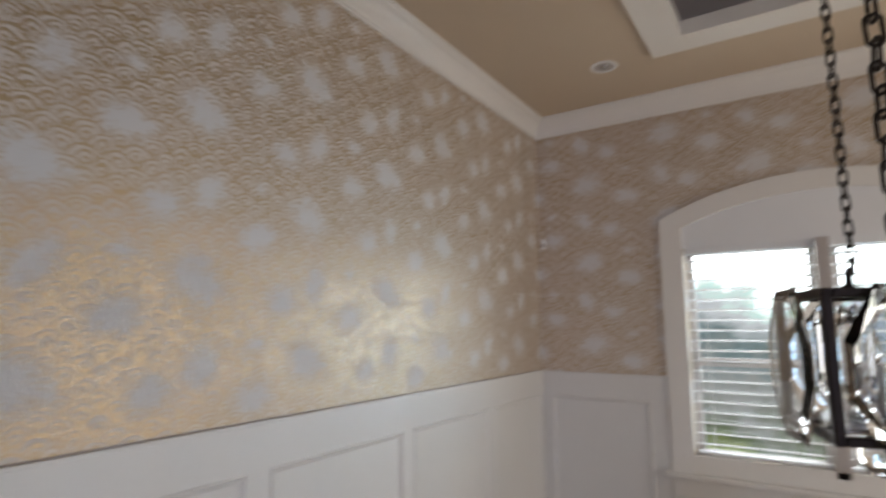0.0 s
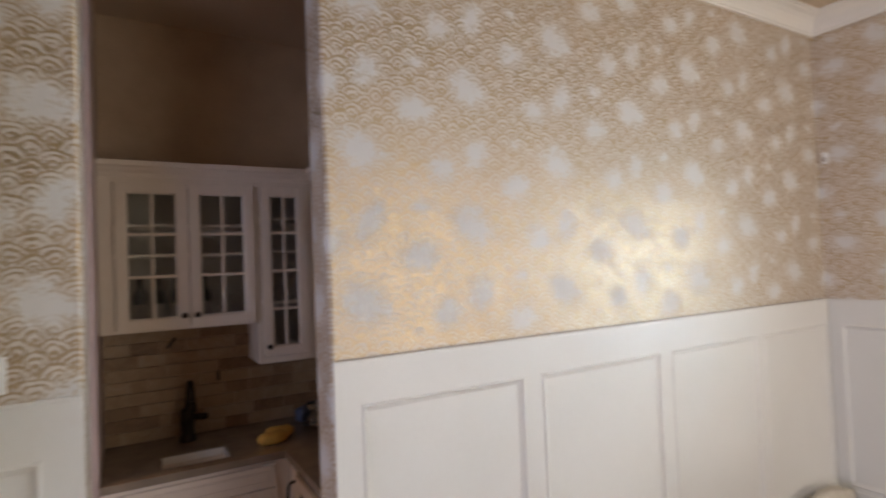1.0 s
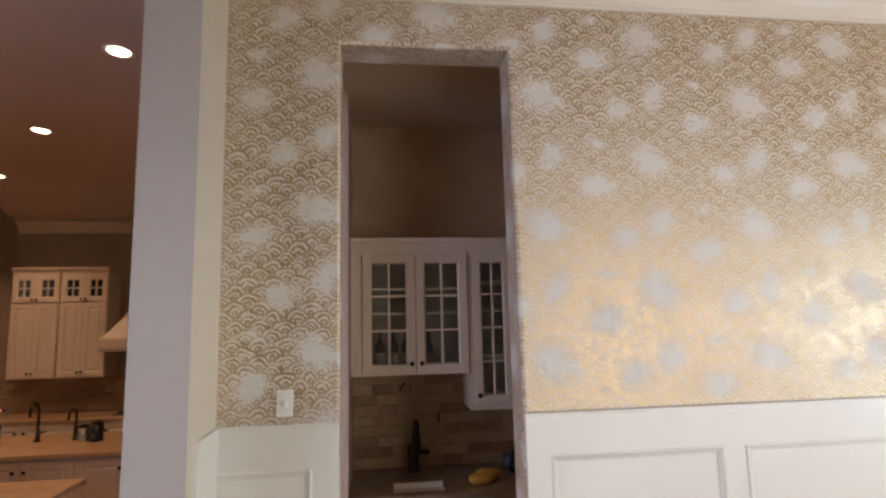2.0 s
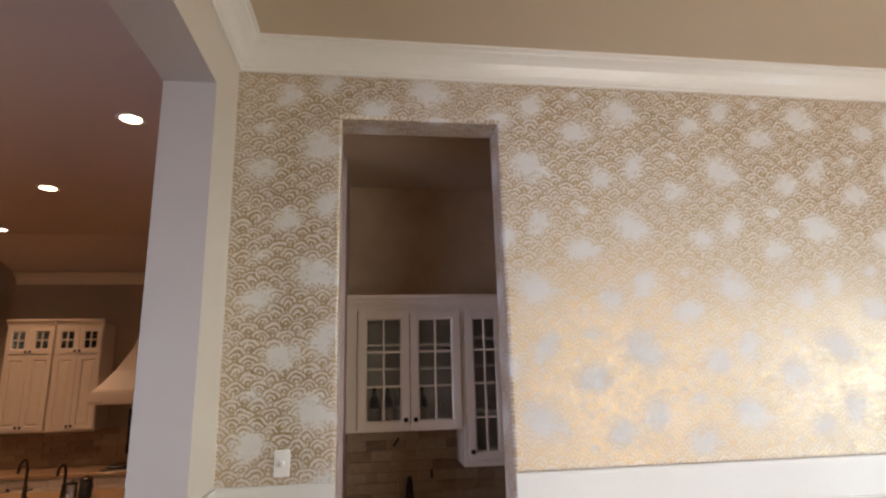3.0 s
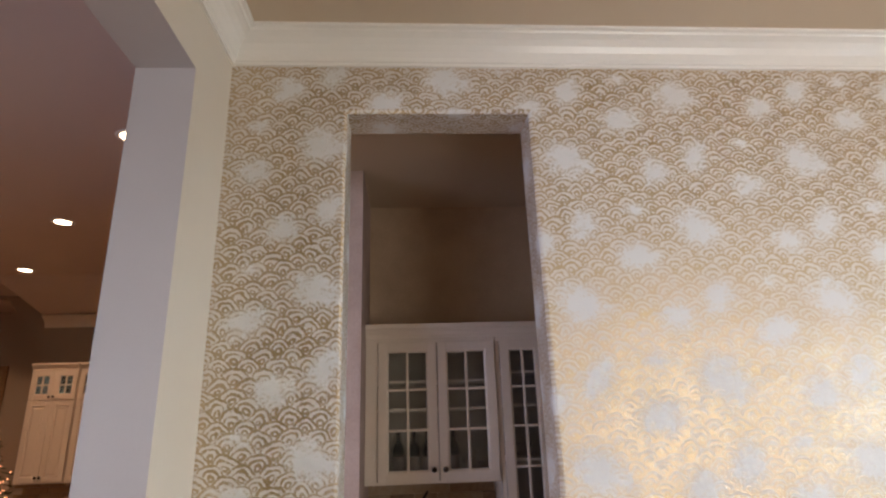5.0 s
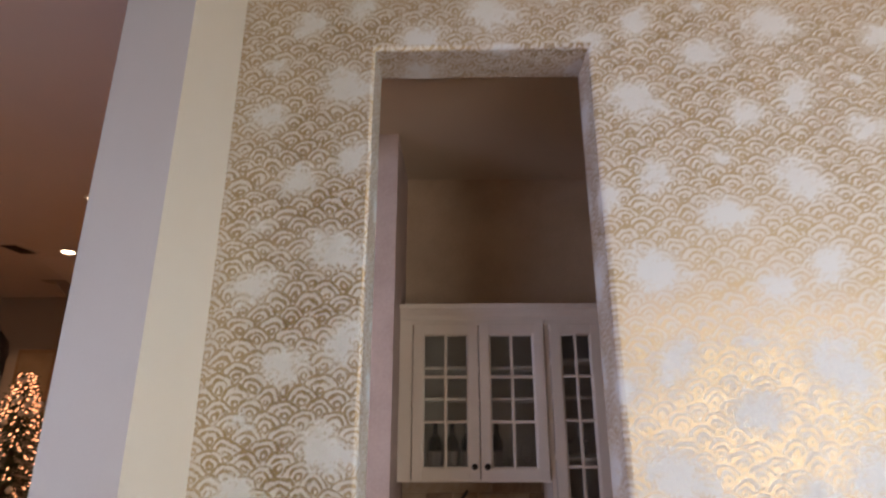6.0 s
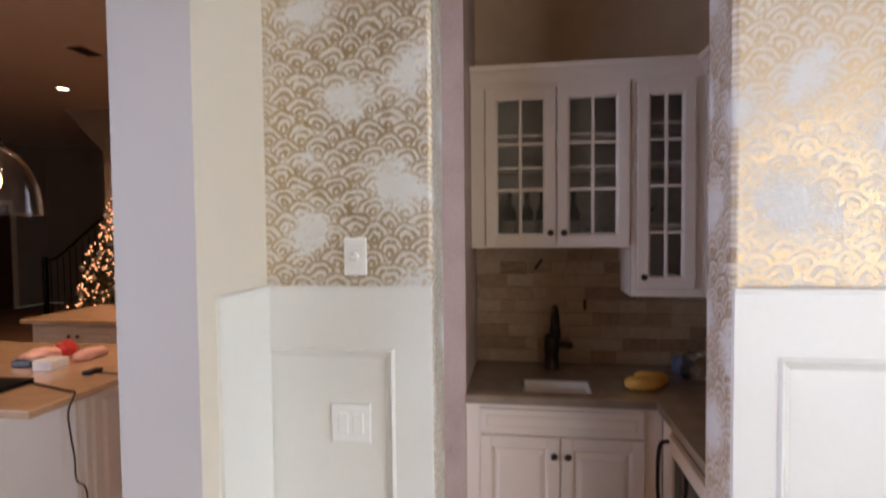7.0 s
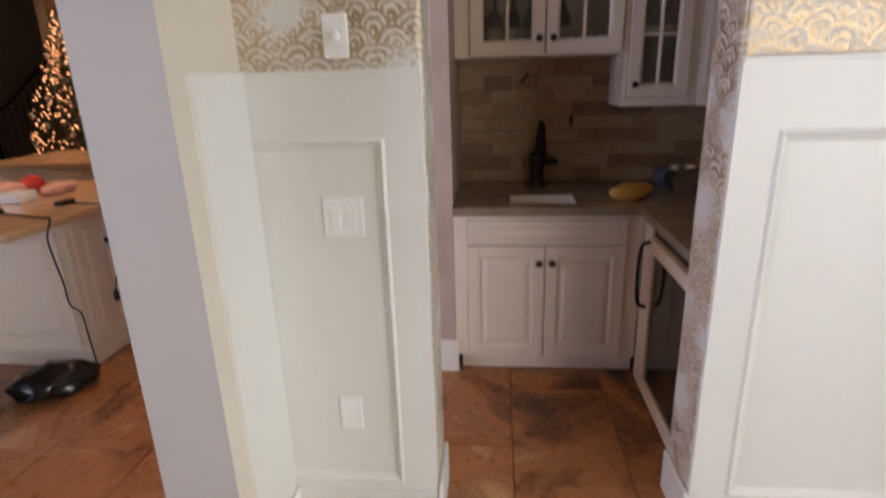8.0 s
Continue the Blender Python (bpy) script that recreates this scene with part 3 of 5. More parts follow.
structure("wall_return", box(-12.0, -7.45, -4.95, -4.83, 0, 3.74), KWALL, "beige return wall behind the tree", "wall")
structure("ceiling_kitchen", (lambda bm: (box(-12.1, EAST + 3.1, -11.6, SBACK, 3.74, 3.84, bm=bm), box(EAST + 0.2, EAST + 3.1, SBACK, NORTH + 0.2, 3.74, 3.84, bm=bm), bm)[-1])(bmesh.new()), KCEIL, "beige kitchen ceiling lit by downlights", "ceiling")
structure("floor_foyer", box(EAST + 1.0, EAST + 3.1, -11.5, NORTH + 0.2, -0.1, -0.006), FLOORWOOD, "brown foyer floor", "floor")
# wall with a clipped-corner opening towards the stair
ws = bmesh.new()
for x in (-8.4, -8.55):
    quad(ws, [(x, -4.95, 0), (x, -4.95, 3.74), (x, -6.9, 3.74), (x, -6.9, 0)])
    quad(ws, [(x, -6.9, 3.02), (x, -6.9, 3.74), (x, -7.6, 3.74)])
quad(ws, [(-8.4, -6.9, 0), (-8.55, -6.9, 0), (-8.55, -6.9, 3.02), (-8.4, -6.9, 3.02)])
quad(ws, [(-8.4, -6.9, 3.02), (-8.55, -6.9, 3.02), (-8.55, -7.6, 3.74), (-8.4, -7.6, 3.74)])
structure("wall_stair_opening", ws, KWALL, "beige wall with a slanted opening to the stair", "wall")
# ceiling sloping down to the cabinet wall, its crown, and the clipped header beside it
sl_ = bmesh.new()
for y in (-4.95, SBACK):
    quad(sl_, [(-6.15, y, 3.738), (-7.25, y, 3.738), (-7.25, y, 3.435), (-7.13, y, 3.46)])
for p, q in (((-6.15, 3.738), (-7.25, 3.738)), ((-7.25, 3.738), (-7.25, 3.435)), ((-7.25, 3.435), (-7.13, 3.46)), ((-7.13, 3.46), (-6.15, 3.738))):
    quad(sl_, [(p[0], -4.95, p[1]), (q[0], -4.95, q[1]), (q[0], SBACK, q[1]), (p[0], SBACK, p[1])])
bmesh.ops.remove_doubles(sl_, verts=sl_.verts[:], dist=0.0004)
fixn(sl_)
structure("ceiling_slope", sl_, KCEIL, "beige ceiling sloping down over the cabinets", "ceiling")
ck = shift(extrude_profile(CP, -4.95, SBACK), -7.25, 0, 3.30)
fixn(ck)
structure("crown_molding_kitchen", ck, CAB, "white crown moulding along the kitchen wall", "molding")
hw = bmesh.new()
corner = [(-4.952, 3.02), (-4.952, 3.738), (-5.75, 3.738), (-5.50, 3.70)]
for x in (-7.25, -7.45):
    quad(hw, [(x, y, z) for y, z in corner])
for p, q in zip(corner, corner[1:] + corner[:1]):
    quad(hw, [(-7.25, *p), (-7.25, *q), (-7.45, *q), (-7.45, *p)])
bmesh.ops.remove_doubles(hw, verts=hw.verts[:], dist=0.0004)
fixn(hw)
structure("wall_header", hw, KWALL, "beige clipped wall corner under the kitchen ceiling", "wall")

# view outside the window
structure("backdrop", (lambda bm: (quad(bm, [(-9, 9.5, -3), (10, 9.5, -3), (10, 9.5, 9), (-9, 9.5, 9)]), bm)[-1])(bmesh.new()), garden_view(), "bright garden and sky outside", "backdrop")


# ---- the window and its blinds ----
def window():
    root = thing("window_1", (0.153, NORTH, 0.85), "white arched window with blinds and a centre post", "window", kind="structure")
    cx, zc, R = 0.153, 0.746, 2.239
    yo = NORTH - 0.028
    frame_m = CROWN
    for s in (-1, 1):
        xo, xi = cx + s * 1.030, cx + s * 0.873
        b = bmesh.new()
        zi = zc + math.sqrt(2.105 ** 2 - 0.873 ** 2)
        zo = zc + math.sqrt(R * R - 1.03 ** 2)
        loop = [(xo, 0.87), (xi, 0.87), (xi, zi), (xo, zo)]
        quad(b, [(x, yo, z) for x, z in loop])
        quad(b, [(x, NORTH, z) for x, z in loop])
        for k in range(4):
            (x0, z0), (x1, z1) = loop[k], loop[(k + 1) % 4]
            quad(b, [(x0, yo, z0), (x1, yo, z1), (x1, NORTH, z1), (x0, NORTH, z0)])
        bmesh.ops.remove_doubles(b, verts=b.verts[:], dist=0.0003)
        fixn(b)
        part("casing", b, frame_m, root)
    bm = bmesh.new()
    n = 28
    rows = []
    for k in range(n + 1):
        x = -1.030 + 2.06 * k / n
        zo = zc + math.sqrt(R * R - x * x)
        xi = x * 0.873 / 1.03
        zi = zc + math.sqrt(2.105 ** 2 - xi * xi)
        rows.append([(cx + x, zo), (cx + xi, zi)])
    rows[0][0], rows[-1][0] = (cx - 1.03, rows[0][0][1]), (cx + 1.03, rows[-1][0][1])
    for p, q in zip(rows, rows[1:]):
        (ax, az), (bx, bz), (dx, dz), (ex, ez) = p[0], p[1], q[0], q[1]
        quad(bm, [(ax, yo, az), (dx, yo, dz), (ex, yo, ez), (bx, yo, bz)])
        quad(bm, [(ax, yo, az), (dx, yo, dz), (dx, NORTH, dz), (ax, NORTH, az)])
        quad(bm, [(bx, yo, bz), (ex, yo, ez), (ex, NORTH, ez), (bx, NORTH, bz)])
    bmesh.ops.remove_doubles(bm, verts=bm.verts[:], dist=0.0004)
    fixn(bm)
    part("arch_casing", bm, frame_m, root)
    # closed panel in the arch
    pb = bmesh.new()
    pts = [(cx - 0.875, NORTH - 0.008, 2.505)] + [(cx - 0.875 + 1.75 * k / n, NORTH - 0.008, zc + math.sqrt(2.11 ** 2 - (-0.875 + 1.75 * k / n) ** 2)) for k in range(n + 1)] + [(cx + 0.875, NORTH - 0.008, 2.505)]
    f = quad(pb, pts)
    ret = bmesh.ops.extrude_face_region(pb, geom=[f])
    bmesh.ops.translate(pb, verts=[v for v in ret["geom"] if isinstance(v, bmesh.types.BMVert)], vec=(0, 0.007, 0))
    fixn(pb)
    part("arch_panel", pb, BLIND, root, "plain white arched panel")
    part("mullion", box(cx - 0.04, cx + 0.04, NORTH - 0.018, NORTH + 0.12, 0.95, 2.52, 0.003), GREY, root)
    part("sill", box(cx - 1.08, cx + 1.08, NORTH - 0.07, NORTH + 0.02, 0.835, 0.87, 0.008, seg=2), frame_m, root)
    part("apron", box(cx - 1.03, cx + 1.03, NORTH - 0.026, NORTH, 0.70, 0.835, 0.004), frame_m, root)
    part("apron", box(cx - 0.873, cx + 0.873, NORTH - 0.018, NORTH, 0.87, 1.0, 0.003), frame_m, root)
    for s in (-1, 1):
        x0, x1 = sorted((cx + s * 0.04, cx + s * 0.873))
        sash = bmesh.new()
        for a, b, c, d in ((x0, x0 + 0.05, 0.95, 2.52), (x1 - 0.05, x1, 0.95, 2.52), (x0 + 0.05, x1 - 0.05, 0.95, 1.02), (x0 + 0.05, x1 - 0.05, 2.46, 2.52), (x0 + 0.05, x1 - 0.05, 1.625, 1.685)):
            box(a, b, NORTH + 0.13, NORTH + 0.17, c, d, bm=sash)
        sa = part("sash", sash, GREY, root)
        g = part("pane", box(x0 + 0.05, x1 - 0.05, NORTH + 0.146, NORTH + 0.152, 1.02, 2.46), PANE, root)
        g.visible_shadow = False


def blind(x0, x1):
    at = ((x0 + x1) / 2, NORTH + 0.06, 1.0)
    root = thing("window_blind", at, "white horizontal slat blind hanging open in the window", "blind", "window blinds")
    part("headrail", box(x0, x1, NORTH + 0.02, NORTH + 0.09, 2.462, 2.512, 0.004), BLIND, root)
    part("bottom_rail", box(x0 + 0.004, x1 - 0.004, NORTH + 0.03, NORTH + 0.085, 1.004, 1.024, 0.004), BLIND, root)
    sl = bmesh.new()
    hx = (x1 - x0) / 2 - 0.006
    rows = []
    for k in range(7):
        yy = -0.031 + 0.062 * k / 6
        zz = 0.004 * (1 - (yy / 0.031) ** 2) - 0.18 * yy
        rows.append((yy, zz))
    for (a, za), (b, zb) in zip(rows, rows[1:]):
        quad(sl, [(-hx, a, za), (hx, a, za), (hx, b, zb), (-hx, b, zb)])
        quad(sl, [(-hx, a, za + 0.003), (hx, a, za + 0.003), (hx, b, zb + 0.003), (-hx, b, zb + 0.003)])
    for yy, zz in (rows[0], rows[-1]):
        quad(sl, [(-hx, yy, zz), (hx, yy, zz), (hx, yy, zz + 0.003), (-hx, yy, zz + 0.003)])
    bmesh.ops.remove_doubles(sl, verts=sl.verts[:], dist=0.0003)
    fixn(sl)
    me = bpy.data.meshes.new("slat")
    sl.to_mesh(me)
    sl.free()
    me.materials.append(BLIND)
    for k in range(19):
        o = new("slat", me)
        o.parent = root
        o.matrix_basis = pose(0, 0, 1.07 + 0.0745 * k - at[2], random.uniform(-1.5, 1.5), 0, 0)
    for x in (x0 + 0.12, x1 - 0.12):
        for dy in (-0.03, 0.03):
            part("ladder_cord", tube([(x, NORTH + 0.06 + dy, 1.01), (x, NORTH + 0.06 + dy, 2.47)], 0.0012, 5), BLIND, root)


window()
blind(-0.712, 0.108)
blind(0.198, 1.018)


# ---- fixtures of the dining room ----
def plate(name, label, y, z, w, h, rockers, knob=False, proud=0.0):
    x = WEST + proud
    root = thing(name, (x, y, z), label, "switch" if name != "wall_outlet" else "outlet")
    part("cover", box(x, x + 0.007, y - w / 2, y + w / 2, z - h / 2, z + h / 2, 0.003, seg=2), PLATE, root)
    for dy in rockers:
        if name == "wall_outlet":
            for dz in (-0.02, 0.02):
                part("socket", box(x + 0.006, x + 0.009, y + dy - 0.016, y + dy + 0.016, z + dz - 0.014, z + dz + 0.014, 0.004, seg=2), PLATE, root)
        elif knob:
            part("knob", lathe([(0.014, 0.006), (0.014, 0.02), (0.012, 0.024), (0.004, 0.026)], (x, y + dy, z), 20, axis="x"), PLATE, root)
        else:
            part("rocker", box(x + 0.006, x + 0.011, y + dy - 0.016, y + dy + 0.016, z - 0.033, z + 0.033, 0.002), PLATE, root)
    for dz in (-h * 0.36, h * 0.36):
        part("screw", lathe([(0.003, 0.0065), (0.003, 0.008)], (x, y + rockers[0], z + dz), 10, axis="x"), PLATE, root)


plate("dimmer_switch", "white dimmer switch plate with a round knob on wallpaper", -0.594, 1.640, 0.072, 0.118, (0.0,), True)
plate("double_switch", "white double rocker switch plate set in the wainscot", -0.614, 1.122, 0.126, 0.122, (-0.024, 0.024), proud=0.0045)
plate("wall_outlet", "white duplex outlet low in the wainscot panel", -0.645, 0.427, 0.076, 0.122, (0.0,), proud=0.0045)

sensor = thing("wall_sensor", (-1.845, NORTH - 0.02, 2.63), "small white wall sensor near the room corner", "sensor")
part("housing", box(-1.865, -1.828, NORTH - 0.022, NORTH, 2.585, 2.675, 0.006, seg=2), PLATE, sensor)
part("lens", box(-1.859, -1.834, NORTH - 0.026, NORTH - 0.021, 2.60, 2.635, 0.004), GREY, sensor)


def downlight(x, y, z, lit, label, group):
    root = thing("downlight", (x, y, z), label, "ceiling light", group)
    part("trim_ring", lathe([(0.092, 0.0), (0.094, -0.004), (0.086, -0.009), (0.068, -0.006), (0.066, 0.004)], (x, y, z), 28, cap=False), PLATE, root)
    if lit:
        part("lens", lathe([(0.068, -0.004), (0.04, -0.006), (0.002, -0.007)], (x, y, z), 24), CANGLOW, root, "glowing warm lens")
    else:
        part("baffle", lathe([(0.067, -0.004), (0.06, -0.002), (0.03, -0.001), (0.002, -0.001)], (x, y, z), 24), GREY, root, "unlit grey baffle")
        part("bulb", lathe([(0.002, -0.012), (0.02, -0.010), (0.03, -0.003)], (x, y, z), 18), STEEL, root)
    return root


downlight(-1.035, 3.68, CEIL, False, "unlit recessed ceiling downlight with white ring", "dining downlights")


def chain(x, y, z0, z1, size, root):
    """size: the spacing of the links."""
    n = int((z1 - z0) / size)
    link = []
    for k in range(20):
        a = 2 * math.pi * k / 20
        link.append((0.30 * size * math.cos(a), 0.0, 0.30 * size * math.sin(a) + (0.36 * size if math.sin(a) > 0 else -0.36 * size)))
    for k in range(n):
        b = tube(link, 0.09 * size, 7, closed=True)
        b.transform(pose(x, y, z0 + size * (k + 0.5), random.uniform(-3, 3), random.uniform(-3, 3), (20 if k % 2 else 110) + random.uniform(-6, 6)))
        part("link", b, BRONZE, root)


def octagon(w, h, c, t, tilt):
    """A bevelled crystal plate, standing in the xz plane."""
    bm = bmesh.new()
    rows = []
    for inset, d in ((0.0, 0.0), (0.018, t)):
        a, b, e = w / 2 - inset, h / 2 - inset, c - inset * 0.4
        pts = [(-a, -b + e), (-a + c * 0.55, -b), (a - c * 0.55, -b), (a, -b + e), (a, b - e), (a - c * 0.55, b), (-a + c * 0.55, b), (-a, b - e)]
        rows.append([(px, d, pz) for px, pz in pts])
    back = [(px, -d, pz) for px, d, pz in rows[1]]
    for p, q in ((rows[0], rows[1]), (rows[0], back)):
        for k in range(8):
            quad(bm, [p[k], p[(k + 1) % 8], q[(k + 1) % 8], q[k]])
    quad(bm, rows[1])
    quad(bm, back)
    bmesh.ops.remove_doubles(bm, verts=bm.verts[:], dist=0.0002)
    fixn(bm)
    bm.transform(tilt)
    return bm


def chandelier():
    cx, cy, z0, z1, a = 0.115, 1.225, 1.748, 1.992, 0.112
    root = thing("chandelier", (cx, cy, z0), "dark metal lantern chandelier with large clear crystals on chains", "chandelier")
    M = pose(cx, cy, 0, 0, 0, 15)

    def add(name, bm, material, label=""):
        bm.transform(M)
        return part(name, bm, material, root, label)

    for z, nm in ((z1, "top_frame"), (z0 + 0.01, "bottom_frame")):
        b = bmesh.new()
        for s in (-a, a):
            box(s - 0.008, s + 0.008, -a - 0.008, a + 0.008, z - 0.008, z + 0.008, 0.002, bm=b)
            box(-a + 0.008, a - 0.008, s - 0.0075, s + 0.0075, z - 0.0075, z + 0.0075, 0.002, bm=b)
        add(nm, b, BRONZE)
        b = bmesh.new()
        for r in (0, 90):
            c = box(-a, a, -0.005, 0.005, z - 0.005, z + 0.005)
            c.transform(pose(0, 0, 0.0003 * r / 90, 0, 0, r))
            merge(b, c)
        add("cross_bar", b, BRONZE)
    for s in (-a, a):
        for t in (-a, a):
            add("post", box(s - 0.008, s + 0.008, t - 0.008, t + 0.008, z0 + 0.01, z1, 0.002), BRONZE)
    zc = (z0 + z1) / 2
    for r in (0, 90, 180, 270):
        tilt = pose(0, 0, 0, 0, 0, r) @ pose(0, -a - 0.03, zc, 0, 0, 3)
        add("crystal_plate", octagon(0.21, 0.268, 0.088, 0.010, tilt), CRYSTAL, "bevelled clear crystal plate")
        for dx in (-0.062, 0.0, 0.062):
            tilt = pose(0, 0, 0, 0, 0, r) @ pose(dx, -a + 0.035, zc + 0.02, 0, 0, 20 * dx / 0.06)
            add("crystal_prism", octagon(0.034, 0.17, 0.03, 0.009, tilt), CRYSTAL, "slim cut crystal prism")
    for r in (0, 90, 180, 270):
        c = Vector((0.045 * math.cos(radians(r)), 0.045 * math.sin(radians(r)), 0))
        add("candle_sleeve", lathe([(0.016, z0 + 0.03), (0.018, z0 + 0.04), (0.009, z0 + 0.045), (0.009, z0 + 0.12)], (c.x, c.y, 0), 12), PLATE)
        add("bulb", lathe([(0.005, z0 + 0.12), (0.012, z0 + 0.135), (0.012, z0 + 0.15), (0.004, z0 + 0.18), (0.001, z0 + 0.182)], (c.x, c.y, 0), 12), LAMPGLASS)
    add("tray_plate", box(-a + 0.01, a - 0.01, -a + 0.01, a - 0.01, z0 + 0.02, z0 + 0.028, 0.002), STEEL, "mirror-polished metal plate")
    add("crystal_ball", lathe([(0.001, -0.036), (0.017, -0.031), (0.031, -0.015), (0.036, 0.0), (0.031, 0.015), (0.017, 0.031), (0.004, 0.036)], (-0.02, 0.0, z0 - 0.03), 10), CRYSTAL)
    add("finial", lathe([(0.014, z1 + 0.008), (0.016, z1 + 0.014), (0.007, z1 + 0.022), (0.005, z1 + 0.05), (0.002, z1 + 0.055)], (-0.02, 0.06, 0), 14), BRONZE)
    add("hanger", lathe([(0.014, z1 + 0.005), (0.016, z1 + 0.014), (0.008, z1 + 0.03), (0.006, z1 + 0.05)], (0.033, -0.02, 0), 14), BRONZE)
    for x, y, size in ((0.088, 1.282, 0.0245), (0.152, 1.215, 0.046)):
        chain(x, y, z1 + 0.045, CEIL + 0.285, size, root)
        part("canopy", lathe([(0.05, CEIL + 0.30), (0.048, CEIL + 0.285), (0.025, CEIL + 0.275), (0.006, CEIL + 0.27)], (x, y, -0.0005 * (size > 0.03)), 20), BRONZE, root)


chandelier()


def dining_chair(place):
    root = tagged(new("dining_chair"), "pale upholstered dining chair with dark wooden legs", "chair")
    cloth = surface("pale_upholstery", (0.56, 0.53, 0.49), (0.64, 0.61, 0.57), 0.8, 6.0, 120, 0.4) if "pale_upholstery" not in bpy.data.materials else bpy.data.materials["pale_upholstery"]
    part("seat", box(-0.25, 0.25, -0.25, 0.23, 0.40, 0.50, 0.03, seg=3), cloth, root)
    part("seat_frame", box(-0.235, 0.235, -0.235, 0.22, 0.34, 0.40, 0.006), WOOD, root)
    bk = bmesh.new()
    rows = []
    for k in range(9):
        z = 0.46 + 0.48 * k / 8
        w = 0.235 * (1.0 if k < 6 else (0.995, 0.985, 0.95)[k - 6])
        y = 0.23 + 0.09 * (k / 8)
        rows.append([bk.verts.new(p) for p in ((-w, y - 0.03, z), (w, y - 0.03, z), (w, y + 0.03, z), (-w, y + 0.03, z))])
    for p, q in zip(rows, rows[1:]):
        for k in range(4):
            bk.faces.new((p[k], p[(k + 1) % 4], q[(k + 1) % 4], q[k]))
    bk.faces.new(rows[0][::-1])
    bk.faces.new(rows[-1])
    bmesh.ops.bevel(bk, geom=bk.edges[:], offset=0.012, segments=2, affect="EDGES")
    part("backrest", bk, cloth, root)
    for x in (-0.21, 0.21):
        for y in (-0.21, 0.20):
            part("leg", lathe([(0.014, 0.0), (0.024, 0.34)], (x, y, 0), 10), WOOD, root)
    root.matrix_basis = place
    return root


dining_chair(pose(-0.38, 2.78, 0, 0, 0, 0))


# ---- cabinets ----
def frame_door(a, b, z0, z1, place, root, glazed=None, knob=None, name="door", style="flat"):
    """A framed door facing -y at y = 0, from x = a to b. glazed: (columns, rows); knob: (x, z)."""
    w = 0.056
    bm = bmesh.new()
    for x0, x1, c, d in ((a, a + w, z0, z1), (b - w, b, z0, z1), (a + w, b - w, z0, z0 + w), (a + w, b - w, z1 - w, z1)):
        box(x0, x1, -0.021, 0.0, c, d, 0.0025, bm=bm)
    bm.transform(place)
    door = part(name, bm, CAB, root)
    ib = bmesh.new()
    rows = [[(a + w + d, -o, z0 + w + d), (b - w - d, -o, z0 + w + d), (b - w - d, -o, z1 - w - d), (a + w + d, -o, z1 - w - d)] for d, o in ((-0.001, 0.019), (0.004, 0.018), (0.010, 0.010), (0.012, 0.006))]
    for p, q in zip(rows, rows[1:]):
        for k in range(4):
            quad(ib, [p[k], p[(k + 1) % 4], q[(k + 1) % 4], q[k]])
    fixn(ib)
    ib.transform(place)
    part("inner_bead", ib, CAB, door)
    if glazed:
        cols, rws = glazed
        gx0, gx1, gz0, gz1 = a + w, b - w, z0 + w, z1 - w
        for k in range(1, cols):
            x = gx0 + (gx1 - gx0) * k / cols
            mb = box(x - 0.008, x + 0.008, -0.018, -0.004, gz0, gz1, 0.002)
            mb.transform(place)
            part("muntin", mb, CAB, door)
        for k in range(1, rws):
            z = gz0 + (gz1 - gz0) * k / rws
            mb = box(gx0, gx1, -0.017, -0.005, z - 0.008, z + 0.008, 0.002)
            mb.transform(place)
            part("muntin", mb, CAB, door)
        gb = box(gx0, gx1, -0.010, -0.007, gz0, gz1)
        gb.transform(place)
        g = part("pane", gb, CABGLASS, door)
        g.visible_shadow = False
    else:
        pb = bmesh.new()
        px0, px1, pz0, pz1 = a + w, b - w, z0 + w, z1 - w
        rows = [[(px0 + d, -o, pz0 + d), (px1 - d, -o, pz0 + d), (px1 - d, -o, pz1 - d), (px0 + d, -o, pz1 - d)] for d, o in ((0.0, 0.008), (0.014, 0.008), (0.036, 0.017), (0.04, 0.018))]
        for p, q in zip(rows, rows[1:]):
            for k in range(4):
                quad(pb, [p[k], p[(k + 1) % 4], q[(k + 1) % 4], q[k]])
        quad(pb, rows[-1])
        bmesh.ops.remove_doubles(pb, verts=pb.verts[:], dist=0.0002)
        fixn(pb)
        pb.transform(place)
        part("raised_panel", pb, CAB, door)
    if knob:
        kb = lathe([(0.006, -0.02), (0.006, -0.034), (0.015, -0.038), (0.017, -0.045), (0.012, -0.052), (0.002, -0.054)], (knob[0], 0, knob[1]), 16, axis="y")
        kb.transform(place)
        part("knob", kb, BRONZE, door, "round dark bronze knob")
    return door


def facing_east(x):
    """Turns a cabinet front from facing -y to facing +x at the given x; its length runs along +y."""
    return Matrix(((0, -1, 0, x), (1, 0, 0, 0), (0, 0, 1, 0), (0, 0, 0, 1)))


